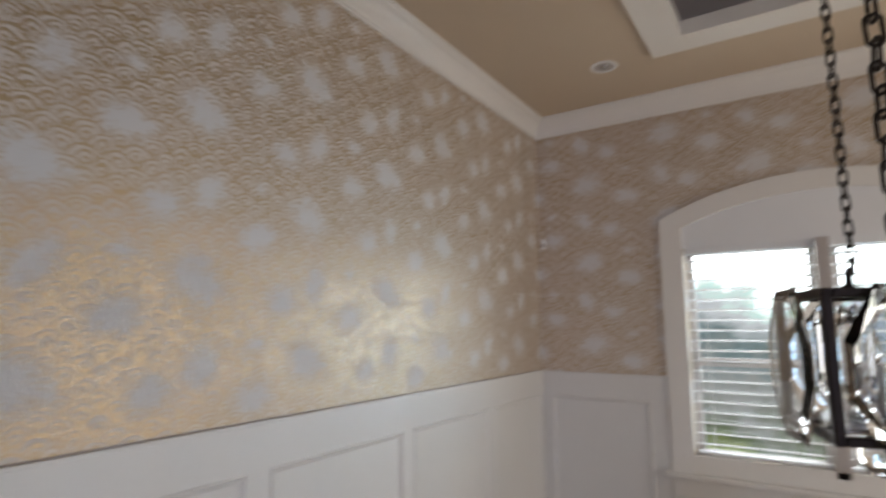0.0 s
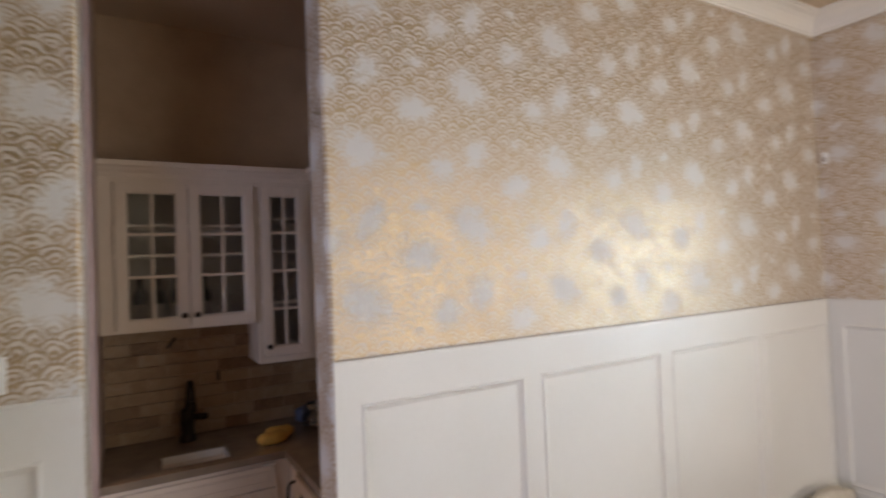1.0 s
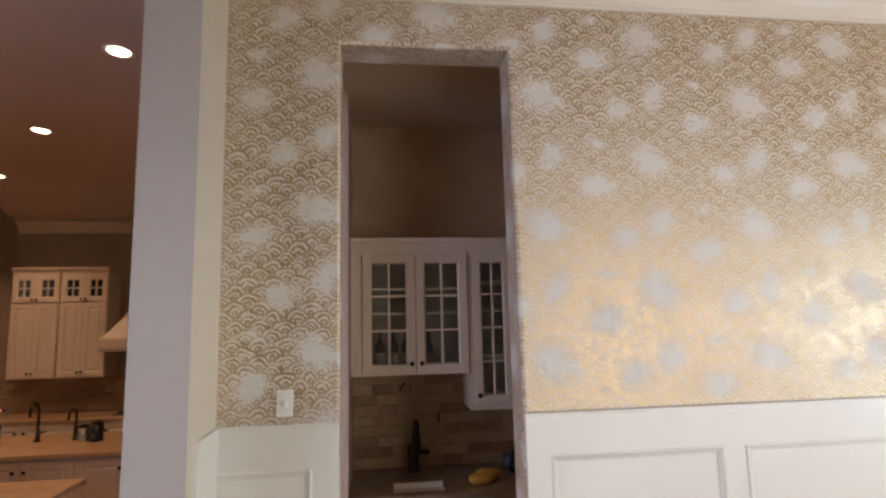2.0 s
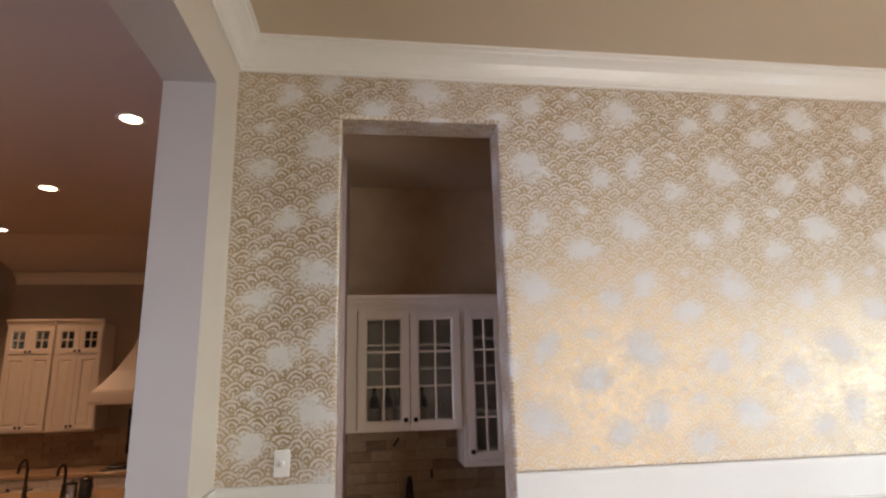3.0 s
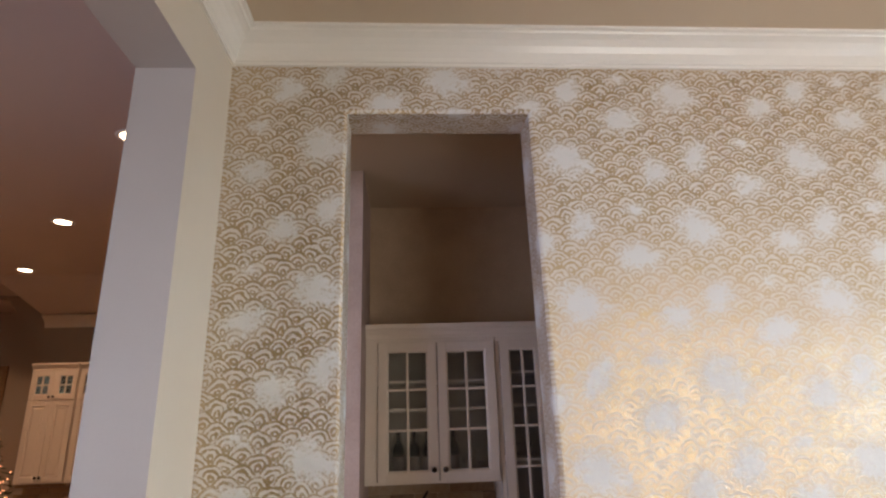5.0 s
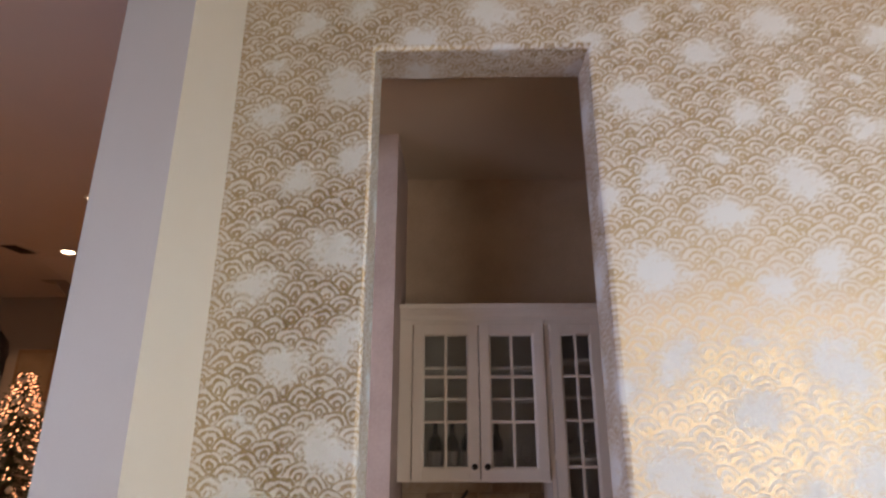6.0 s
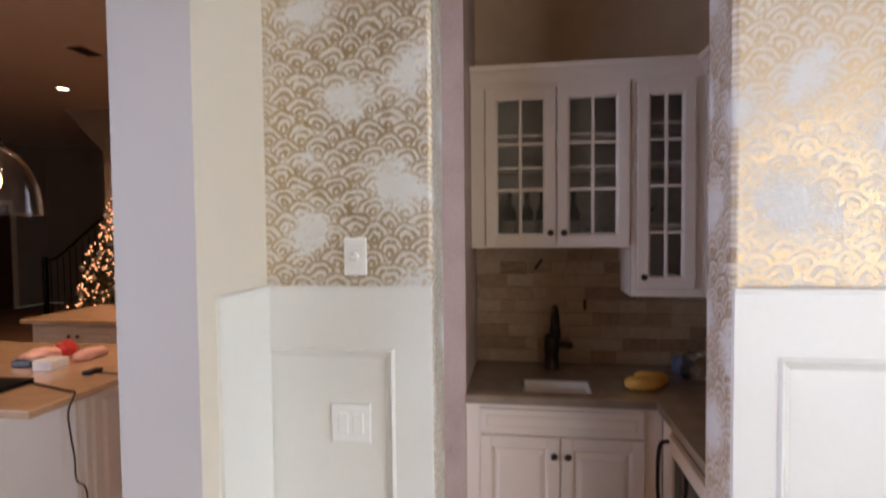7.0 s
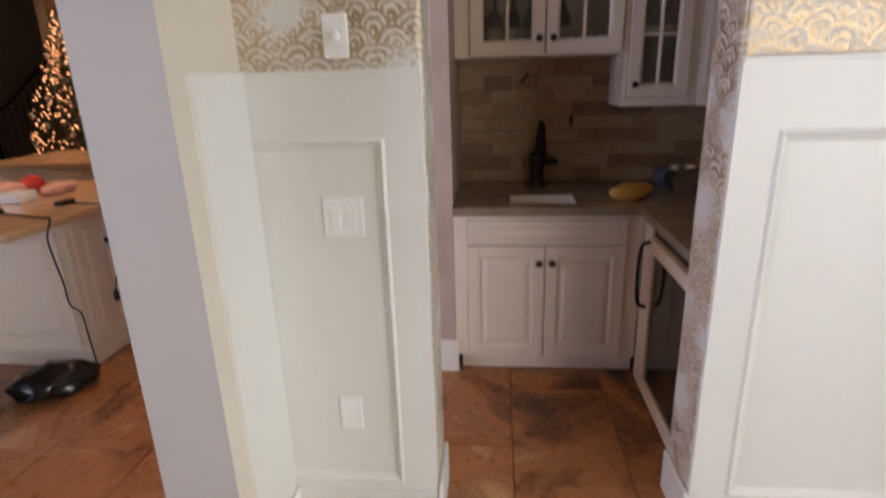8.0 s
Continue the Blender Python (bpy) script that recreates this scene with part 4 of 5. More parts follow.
def carcass(a, b, z0, z1, depth, place, root, shelves=(), stile=0.03, openfront=False, inside=CABIN):
    """A box behind y = 0; with openfront the inside can be seen into."""
    bm = bmesh.new()
    if openfront:
        for x0, x1, y0, y1, c, d in ((a, a + 0.018, 0, depth, z0, z1), (b - 0.018, b, 0, depth, z0, z1), (a + 0.018, b - 0.018, 0, depth, z0, z0 + 0.018), (a + 0.018, b - 0.018, 0, depth, z1 - 0.018, z1)):
            box(x0, x1, y0, y1, c, d, bm=bm)
    else:
        box(a, b, 0, depth, z0, z1, bm=bm)
    bm.transform(place)
    body = part("body", bm, CAB, root)
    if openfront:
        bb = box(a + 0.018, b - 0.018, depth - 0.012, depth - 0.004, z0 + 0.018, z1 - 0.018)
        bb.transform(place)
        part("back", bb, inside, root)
        for z in shelves:
            sb = box(a + 0.018, b - 0.018, 0.03, depth - 0.014, z, z + 0.016)
            sb.transform(place)
            part("shelf", sb, CAB, root)


def ware(kind, x, y, z, label):
    root = thing(kind, (x, y, z), label, kind.split("_")[-1])
    if kind == "wine_glass":
        part("bowl", lathe([(0.03, 0.0), (0.028, 0.003), (0.004, 0.006), (0.004, 0.07), (0.02, 0.085), (0.034, 0.11), (0.033, 0.14), (0.028, 0.165)], (x, y, z), 16, cap=False), LAMPGLASS, root)
    elif kind == "glass_bottle":
        part("glass", lathe([(0.036, 0.0), (0.038, 0.01), (0.038, 0.17), (0.03, 0.2), (0.014, 0.225), (0.014, 0.28), (0.016, 0.282), (0.016, 0.295)], (x, y, z), 16), BLACK, root)
        part("label_band", lathe([(0.0385, 0.05), (0.0385, 0.13)], (x, y, z), 16, cap=False), DARKWALL, root)
    else:
        part("cup", lathe([(0.03, 0.0), (0.036, 0.02), (0.038, 0.09), (0.035, 0.09), (0.032, 0.02), (0.001, 0.008)], (x, y, z), 16), BISQUE, root)


# pantry wall cabinet with two glazed doors
UF = -3.27
E_ = facing_east(UF)
uc = thing("wall_cabinet", (PB, 0.06, 1.61), "cream wall cabinet with two glazed doors, cups and glasses inside", "cabinet")
carcass(PL + 0.002, 0.478, 1.612, 2.50, 0.326, E_, uc, (2.04, 2.215), openfront=True)
fs = bmesh.new()
for a, b, c, d in ((PL + 0.002, -0.288, 1.612, 2.50), (0.466, 0.478, 1.612, 2.50), (-0.288, 0.466, 1.612, 1.626), (-0.288, 0.466, 2.466, 2.50)):
    box(a, b, -0.0015, 0.017, c, d, bm=fs)
fs.transform(E_)
part("face_frame", fs, CAB, uc)
frame_door(-0.283, 0.092, 1.624, 2.470, E_, uc, (2, 3), (0.062, 1.694))
frame_door(0.098, 0.470, 1.624, 2.470, E_, uc, (2, 3), (0.132, 1.694))

tc_ = thing("corner_cabinet", (PB, 0.66, 1.35), "cream tall wall cabinet with one narrow glazed door", "cabinet")
carcass(0.481, 0.848, 1.352, 2.50, 0.326, E_, tc_, (1.72, 2.05, 2.26), openfront=True)
fs = bmesh.new()
for a, b, c, d in ((0.481, 0.505, 1.352, 2.50), (0.802, 0.848, 1.352, 2.50), (0.505, 0.802, 1.352, 1.392), (0.505, 0.802, 2.466, 2.50)):
    box(a, b, -0.0015, 0.017, c, d, bm=fs)
fs.transform(E_)
part("face_frame", fs, CAB, tc_)
frame_door(0.509, 0.799, 1.396, 2.470, E_, tc_, (2, 4), (0.54, 1.458))

rc = thing("side_wall_cabinet", (-2.7, PR, 1.35), "cream wall cabinet on the pantry's side wall", "cabinet")
S_ = pose(0, 0.85, 0)
carcass(-3.268, -2.14, 1.352, 2.50, 0.326, S_, rc)
frame_door(-3.20, -2.70, 1.39, 2.47, S_, rc, None, (-2.74, 1.47))
frame_door(-2.68, -2.17, 1.39, 2.47, S_, rc, None, (-2.64, 1.47))

cap = bmesh.new()
CC = [(0, 0), (0.012, 0), (0.016, 0.02), (0.03, 0.036), (0.036, 0.05), (0.05, 0.058), (0.055, 0.085), (0, 0.085)]
merge(cap, shift(extrude_profile(CC, PL + 0.002, 0.85, cut_b=-1), UF, 0, 2.50))
merge(cap, shift(extrude_profile(CC, UF, -2.14, cut_a=1, way="x"), 0, 0.85, 2.50))
box(PB, UF, PL + 0.002, PR - 0.002, 2.50, 2.515, bm=cap)
fixn(cap)
tagged(part("cabinet_cornice", cap, CAB), "cream stepped cornice running along the wall cabinets", "molding")

random.seed(4)
for kind, y, z, lb in (("glass_bottle", -0.16, 1.63, "dark glass bottle standing in the wall cabinet"), ("glass_bottle", -0.06, 1.63, "dark glass bottle standing in the wall cabinet"), ("glass_bottle", 0.03, 1.63, "dark glass bottle standing in the wall cabinet"),
                       ("glass_bottle", 0.20, 1.63, "dark glass bottle standing in the wall cabinet"), ("wine_glass", 0.28, 1.63, "clear wine glass standing in the cabinet"), ("wine_glass", 0.37, 1.63, "clear wine glass standing in the cabinet")):
    ware(kind, -3.44 + random.uniform(-0.04, 0.04), y, z, lb)
for y, z in ((0.6, 1.37), (0.72, 1.37), (0.62, 1.736), (0.71, 1.736)):
    ware("wine_glass" if z > 1.5 else "plain_cup", -3.44, y, z, "pale ware standing in the corner cabinet")

# base cabinet with sink
bc = thing("base_cabinet", (-3.2, 0.08, 0.0), "cream sink base cabinet with two raised-panel doors", "cabinet")
B_ = facing_east(-2.93)
carcass(PL + 0.002, 0.56, 0.10, 0.868, 0.66, B_, bc)
kb = box(PL + 0.03, 0.56, 0.055, 0.30, 0.0, 0.10)
kb.transform(B_)
part("toe_kick", kb, CAB, bc)
frame_door(-0.295, 0.088, 0.112, 0.712, B_, bc, None, (0.06, 0.628))
frame_door(0.094, 0.478, 0.112, 0.712, B_, bc, None, (0.125, 0.628))
db = bmesh.new()
box(-0.295, 0.478, -0.020, 0.0, 0.725, 0.842, 0.003, bm=db)
db.transform(B_)
dr = part("drawer_front", db, CAB, bc)
rb = bmesh.new()
rows = [[(-0.265 + d, -o, 0.752 + d), (0.448 - d, -o, 0.752 + d), (0.448 - d, -o, 0.815 - d), (-0.265 + d, -o, 0.815 - d)] for d, o in ((0.0, 0.0205), (0.004, 0.024), (0.008, 0.0205), (0.012, 0.0235))]
for p, q in zip(rows, rows[1:]):
    for k in range(4):
        quad(rb, [p[k], p[(k + 1) % 4], q[(k + 1) % 4], q[k]])
quad(rb, rows[-1])
fixn(rb)
rb.transform(B_)
part("raised_panel", rb, CAB, dr)

# wine cooler in the side run
wc = thing("wine_cooler", (-2.5, 0.86, 0.0), "under-counter cooler with cream frame and dark glass door", "cooler")
part("body", box(-2.78, -2.17, 0.585, 1.16, 0.02, 0.862), BLACK, wc)
F_ = pose(0, 0.585, 0)
fbm = bmesh.new()
for a, b, c, d in ((-2.775, -2.71, 0.03, 0.80), (-2.235, -2.17, 0.03, 0.80), (-2.71, -2.235, 0.03, 0.10), (-2.71, -2.235, 0.735, 0.80)):
    box(a, b, 0.548, 0.585, c, d, 0.003, bm=fbm)
cd_ = part("door_frame", fbm, CAB, wc)
pg = part("pane", box(-2.71, -2.235, 0.560, 0.568, 0.10, 0.735), surface("dark_cooler_glass", (0.02, 0.018, 0.016), (0.03, 0.027, 0.024), 0.05, 2, 30, 0.0), cd_, "dark reflecting glass")
hb = tube(curve([(-2.755, 0.548, 0.78), (-2.76, 0.515, 0.765), (-2.757, 0.503, 0.70), (-2.752, 0.50, 0.62), (-2.757, 0.503, 0.54), (-2.76, 0.515, 0.475), (-2.755, 0.548, 0.46)], 6), 0.009, 8)
part("handle", hb, BRONZE, cd_, "curved dark bronze pull handle")
part("gap_strip", box(-2.775, -2.17, 0.57, 0.60, 0.805, 0.862), BLACK, wc)
fl = thing("filler_panel", (-2.85, 0.57, 0.0), "cream filler panel between the pantry base units", "panel")
part("board", box(-2.928, -2.785, 0.565, 0.60, 0.0, 0.868), CAB, fl)

# counter with the sink cut into it
SX0, SX1, SY0, SY1 = -3.21, -2.985, -0.085, 0.255
ct_ = bmesh.new()
for x0, x1, y0, y1 in ((PB, SX0, PL, 0.53), (SX1, -2.895, PL, 0.53), (SX0, SX1, PL, SY0), (SX0, SX1, SY1, 0.53), (PB, -2.13, 0.53, PR)):
    box(x0, x1, y0, y1, 0.87, 0.91, bm=ct_)
bmesh.ops.remove_doubles(ct_, verts=ct_.verts[:], dist=0.0002)
tagged(part("countertop", ct_, STONE), "brown speckled stone pantry countertop with cut-out sink", "countertop")
sk = thing("sink", (-3.1, 0.085, 0.75), "pale undermount porcelain bar sink", "sink")
sb = bmesh.new()
e = 0.006
top = [(SX0 + e, SY0 + e), (SX1 - e, SY0 + e), (SX1 - e, SY1 - e), (SX0 + e, SY1 - e)]
low = [(SX0 + 0.03, SY0 + 0.03), (SX1 - 0.03, SY0 + 0.03), (SX1 - 0.03, SY1 - 0.03), (SX0 + 0.03, SY1 - 0.03)]
for k in range(4):
    a, b, c, d = top[k], top[(k + 1) % 4], low[(k + 1) % 4], low[k]
    quad(sb, [(*a, 0.905), (*b, 0.905), (*c, 0.76), (*d, 0.76)])
quad(sb, [(*p, 0.76) for p in low])
bmesh.ops.remove_doubles(sb, verts=sb.verts[:], dist=0.0002)
part("basin", sb, BISQUE, sk)
part("drain", lathe([(0.03, 0.761), (0.026, 0.764), (0.002, 0.762)], (-3.1, 0.085, 0), 18), BRONZE, sk)
fc = thing("faucet", (-3.46, 0.085, 0.91), "tall dark bronze bar faucet on the counter", "faucet")
part("base", lathe([(0.05, 0.91), (0.05, 0.922), (0.042, 0.935), (0.04, 1.0), (0.044, 1.01), (0.042, 1.09), (0.03, 1.105), (0.01, 1.108)], (-3.46, 0.078, 0), 20), BRONZE, fc)
part("neck", lathe([(0.032, 1.08), (0.033, 1.11), (0.029, 1.15), (0.022, 1.23), (0.018, 1.262), (0.01, 1.275)], (-3.45, 0.097, 0), 18), BRONZE, fc)
part("spray_head", tube([(-3.45, 0.097, 1.25), (-3.41, 0.098, 1.258), (-3.36, 0.098, 1.225), (-3.335, 0.098, 1.17)], 0.017, 12), BRONZE, fc)
part("lever", tube([(-3.455, 0.10, 1.05), (-3.45, 0.14, 1.052), (-3.445, 0.172, 1.045)], 0.019, 10), BRONZE, fc)
part("knob", lathe([(0.012, 1.028), (0.024, 1.036), (0.024, 1.058), (0.012, 1.066)], (-3.445, 0.172, 0), 14), BRONZE, fc)

sp = thing("sponge", (-3.12, 0.52, 0.91), "two rounded yellow-orange sponges lying on the counter", "sponge")
for x, y, z, a, b, rz in ((-3.09, 0.51, 0.912, 0.055, 0.095, 12), (-3.19, 0.57, 0.912, 0.05, 0.085, -10)):
    b_ = lathe([(0.75, 0.0), (0.96, 0.012), (1.0, 0.028), (0.97, 0.044), (0.8, 0.055), (0.3, 0.058)], (0, 0, 0), 24)
    for v in b_.verts:
        q = max(abs(v.co.x), abs(v.co.y)) + 1e-6
        r = math.hypot(v.co.x, v.co.y)
        v.co.x, v.co.y = v.co.x * a * (0.75 + 0.25 * r / q), v.co.y * b * (0.75 + 0.25 * r / q)
        v.co.z += 0.006 * noise.noise(v.co * 30)
    b_.transform(pose(x, y, z, 0, 0, rz))
    part("pad", b_, YELLOW, sp)


def crumpled(name, label, category, at, size, material, seed, group="", turn=0):
    """A soft, crumpled bag or wrapping."""
    root = thing(name, at, label, category, group)
    bm = bmesh.new()
    bmesh.ops.create_icosphere(bm, subdivisions=4, radius=1.0)
    for v in bm.verts:
        c = v.co.copy()
        n1 = noise.noise(c * 1.7 + Vector((seed, 0, 0)))
        n2 = noise.noise(c * 4.5 + Vector((0, seed, 0)))
        k = 1 + 0.22 * n1 + 0.14 * abs(n2)
        v.co = Vector((c.x * size[0] * k, c.y * size[1] * k, max(-0.45, c.z) * size[2] * k))
    bm.transform(pose(0, 0, 0, 0, 0, turn))
    lo = min(v.co.z for v in bm.verts)
    shift(bm, at[0], at[1], at[2] - lo)
    part("wrap", bm, material, root, smooth=True)
    return root


crumpled("plastic_bag", "clear crumpled plastic bag on the counter", "bag", (-3.33, 0.86, 0.911), (0.10, 0.11, 0.10), PLASTIC, 2.3)
crumpled("dark_cloth", "dark blue crumpled cloth on the counter", "cloth", (-3.45, 0.80, 0.911), (0.07, 0.06, 0.06), surface("dark_blue_cloth", (0.03, 0.04, 0.07), (0.08, 0.10, 0.16), 0.7, 14, 80, 0.4), 7.1)

crumpled("drop_cloth", "bunched beige canvas cloth lying along the panelling", "cloth", (-1.765, 4.05, 0.0), (0.085, 0.33, 0.15), surface("canvas_cloth", (0.50, 0.44, 0.36), (0.66, 0.60, 0.51), 0.85, 9, 120, 0.5), 9.6)


# ---- kitchen ----
def island(name, label, x0, x1, y0, y1, bx0, bx1, by0, by1):
    root = thing(name, ((bx0 + bx1) / 2, (by0 + by1) / 2, 0), label, "kitchen island")
    part("body", box(bx0, bx1, by0, by1, 0.09, 0.888, 0.004), CAB, root)
    part("plinth", box(bx0 - 0.012, bx1 + 0.012, by0 - 0.012, by1 + 0.012, 0.0, 0.10, 0.006), CAB, root)
    top = tagged(part(name.replace("kitchen_island", "island_countertop"), box(x0, x1, y0, y1, 0.89, 0.93, 0.006, seg=2), KSTONE), "tan speckled stone top of a kitchen island", "countertop")
    return root


i1 = island("kitchen_island", "cream kitchen island with panelled sides and tan top", -3.72, -2.375, -4.9, -2.255, -3.60, -2.89, -4.75, -2.44)
NI = pose(0, -2.44, 0) @ pose(0, 0, 0, 0, 0, 180)
for a, b in ((2.93, 3.23), (3.25, 3.57)):
    frame_door(a, b, 0.13, 0.86, NI, i1, name="side_panel")
for a, b in ((-4.70, -3.96), (-3.94, -3.22), (-3.20, -2.48)):
    frame_door(a, b, 0.13, 0.86, facing_east(-2.89), i1, name="side_panel")
ob_ = part("outlet_plate", box(-3.205, -3.13, -2.424, -2.417, 0.62, 0.735, 0.003), PLATE, i1, "white outlet plate with a dark plug")

i2 = island("kitchen_island_sink", "cream sink island with doors and tan top", -5.55, -4.60, -4.62, -1.75, -5.45, -4.66, -4.55, -1.82)
for k, a in enumerate((-4.52, -4.09, -3.66, -3.23, -2.80, -2.37)):
    frame_door(a, a + 0.42, 0.12, 0.86, facing_east(-4.66), i2, None, (a + (0.38 if k % 2 == 0 else 0.04), 0.78))


def tall_faucet(x, y, h, label):
    root = thing("kitchen_faucet", (x, y, 0.93), label, "faucet")
    part("base", lathe([(0.028, 0.93), (0.028, 0.94), (0.02, 0.95), (0.02, 1.05)], (x, y, 0), 16), BRONZE, root)
    part("neck", tube(curve([(x, y, 1.04), (x, y, 0.93 + h * 0.8), (x + 0.05, y, 0.93 + h), (x + 0.12, y, 0.93 + h * 0.92), (x + 0.14, y, 0.93 + h * 0.7)], 6), 0.013, 10), BRONZE, root)
    part("lever", tube([(x, y + 0.01, 1.0), (x, y + 0.07, 1.02)], 0.008, 8), BRONZE, root)


tall_faucet(-5.2, -3.42, 0.36, "dark bronze kitchen faucet on the sink island")
tall_faucet(-5.2, -3.08, 0.30, "slim dark filter faucet on the sink island")
for y, r, h, m, lb in ((-2.96, 0.05, 0.17, STEEL, "steel canister with lid on the island"), (-2.84, 0.055, 0.20, BLACK, "dark canister with lid on the island"), (-3.72, 0.03, 0.20, surface("blue_soap", (0.02, 0.06, 0.25), (0.05, 0.12, 0.4), 0.2, 8, 50, 0.05), "blue soap bottle on the island")):
    c = thing("canister" if r > 0.04 else "soap_bottle", (-5.1, y, 0.93), lb, "canister" if r > 0.04 else "bottle")
    part("jar", lathe([(r, 0.93), (r * 1.02, 0.94), (r, 0.93 + h * 0.82)], (-5.1, y, 0), 18), m, c)
    part("lid", lathe([(r * 1.05, 0.93 + h * 0.82), (r * 1.05, 0.93 + h * 0.9), (r * 0.4, 0.93 + h * 0.93), (r * 0.25, 0.93 + h)], (-5.1, y, 0), 18), BRONZE, c)

# back run: base units, stacked wall cabinets, hood
kb_ = thing("base_cabinet_run", (-6.95, -2.9, 0), "cream kitchen base cabinet along the far wall", "cabinet")
carcass(-4.85, -1.2, 0.1, 0.888, 0.6, facing_east(-6.62), kb_)
for k in range(8):
    a = -4.83 + 0.455 * k
    frame_door(a, a + 0.445, 0.12, 0.86, facing_east(-6.62), kb_, None, (a + (0.40 if k % 2 == 0 else 0.04), 0.78))
tagged(part("kitchen_countertop", box(-7.25, -6.58, -4.87, SBACK - 0.01, 0.89, 0.93, 0.005), KSTONE), "tan stone counter along the kitchen wall", "countertop")
for y0, y1 in ((-4.77, -4.20), (-4.19, -3.62)):
    k = thing("stacked_cabinet", (-7.1, (y0 + y1) / 2, 1.38), "cream stacked wall cabinet with small glazed doors above", "cabinet", "stacked cabinets")
    M_ = facing_east(-6.9)
    carcass(y0, y1, 1.38, 2.72, 0.345, M_, k)
    m_ = (y0 + y1) / 2
    for a, b, kn in ((y0 + 0.008, m_ - 0.002, m_ - 0.025), (m_ + 0.002, y1 - 0.008, m_ + 0.025)):
        frame_door(a, b, 1.40, 2.325, M_, k, None, (kn, 1.45))
        frame_door(a, b, 2.345, 2.69, M_, k, (2, 2), (kn, 2.375))
        # black sheet behind the pane stands in for the unlit inside
        gd = box(a + 0.05, b - 0.05, -0.006, -0.0045, 2.39, 2.65)
        gd.transform(M_)
        part("dark_inside_sheet", gd, BLACK, k)
    cp = shift(extrude_profile(CC, y0, y1), -6.9, 0, 2.70)
    fixn(cp)
    part("cornice", cp, CAB, k)

hd = thing("range_hood", (-7.0, -2.95, 1.70), "cream flared wooden range hood", "range hood")
hm = bmesh.new()
rows = []
for o, z in ((0.52, 1.70), (0.53, 1.72), (0.53, 1.86), (0.50, 1.88), (0.37, 2.12), (0.26, 2.40), (0.19, 2.70), (0.17, 3.28)):
    w_ = 0.28 + (o - 0.28) * 1.3
    rows.append([(-7.25, -2.98 - w_ - 0.05, z), (-7.25 + o, -2.98 - w_ - 0.05, z), (-7.25 + o, -2.98 + w_ + 0.05, z), (-7.25, -2.98 + w_ + 0.05, z)])
for p, q in zip(rows, rows[1:]):
    for k in range(4):
        quad(hm, [p[k], p[(k + 1) % 4], q[(k + 1) % 4], q[k]])
quad(hm, rows[0])
bmesh.ops.remove_doubles(hm, verts=hm.verts[:], dist=0.0002)
fixn(hm)
part("shell", hm, CAB, hd)
part("trim_band", box(-6.722, -6.708, -3.64, -2.32, 1.74, 1.84, 0.004), CAB, hd)
ctp = thing("cooktop", (-6.9, -2.98, 0.93), "black gas cooktop set on the counter", "cooktop")
part("plate", box(-7.12, -6.66, -3.40, -2.56, 0.931, 0.945, 0.004), BLACK, ctp)
for y in (-3.25, -2.98, -2.71):
    part("grate", box(-7.08, -6.70, y - 0.11, y + 0.11, 0.95, 0.972, 0.008), BLACK, ctp)
pf = thing("niche_frame", (-7.24, -2.98, 1.3), "dark framed stone inset behind the cooktop", "frame")
part("frame", (lambda bm: (box(-7.25, -7.225, -3.35, -3.31, 1.05, 1.62, bm=bm), box(-7.25, -7.225, -2.65, -2.61, 1.05, 1.62, bm=bm), box(-7.25, -7.225, -3.31, -2.65, 1.58, 1.62, bm=bm), box(-7.25, -7.225, -3.31, -2.65, 1.05, 1.09, bm=bm), bm)[-1])(bmesh.new()), BRONZE, pf)

# downlights of the kitchen, with the light that they give
LIT = [(-2.84, -1.80), (-4.37, -3.11), (-5.94, -4.44), (-4.31, -4.43), (-7.2, -6.5), (-2.84, -4.43)]
for x, y in LIT:
    downlight(x, y, 3.74, True, "lit recessed kitchen downlight with white ring", "kitchen downlights")
for x, y in LIT[:5]:
    lamp("downlight_beam", "AREA", (x, y, 3.72), CAN_W, (1.0, 0.60, 0.38), (x, y, 0), 0.13, spread=115.0)

vn = thing("ceiling_vent", (-5.79, -4.9, 3.74), "dark slatted ceiling vent in the kitchen", "vent")
part("frame", box(-5.98, -5.60, -5.0, -4.80, 3.728, 3.74, 0.003), KCEIL, vn)
for k in range(7):
    part("slat", box(-5.95, -5.63, -4.985 + 0.026 * k, -4.971 + 0.026 * k, 3.722, 3.73), BRONZE, vn)


def pendant(x, y):
    root = thing("pendant_lamp", (x, y, 1.83), "clear glass dome pendant lamp with a warm bulb", "pendant lamp")
    part("canopy", lathe([(0.065, 3.74), (0.064, 3.725), (0.05, 3.71), (0.012, 3.70)], (x, y, 0), 24), BRONZE, root)
    part("rod", lathe([(0.007, 2.33), (0.007, 3.705)], (x, y, 0), 10), BRONZE, root)
    part("cap", lathe([(0.05, 2.24), (0.05, 2.26), (0.035, 2.28), (0.03, 2.33), (0.012, 2.345)], (x, y, 0), 20), BRONZE, root)
    prof = [(0.235, 1.835), (0.232, 1.90), (0.222, 1.98), (0.20, 2.06), (0.165, 2.14), (0.115, 2.205), (0.06, 2.242), (0.045, 2.247)]
    shade = lathe(prof + [(r - 0.004, z - 0.002) for r, z in prof[::-1]], (x, y, 0), 40, cap=False)
    part("shade", shade, LAMPGLASS, root).visible_shadow = False
    part("socket", lathe([(0.02, 2.14), (0.02, 2.24)], (x, y, 0), 14), BRONZE, root)
    part("bulb", lathe([(0.012, 2.14), (0.018, 2.11), (0.032, 2.06), (0.033, 2.03), (0.022, 2.0), (0.002, 1.99)], (x, y, 0), 18), BULB, root)


pendant(-3.19, -3.27)

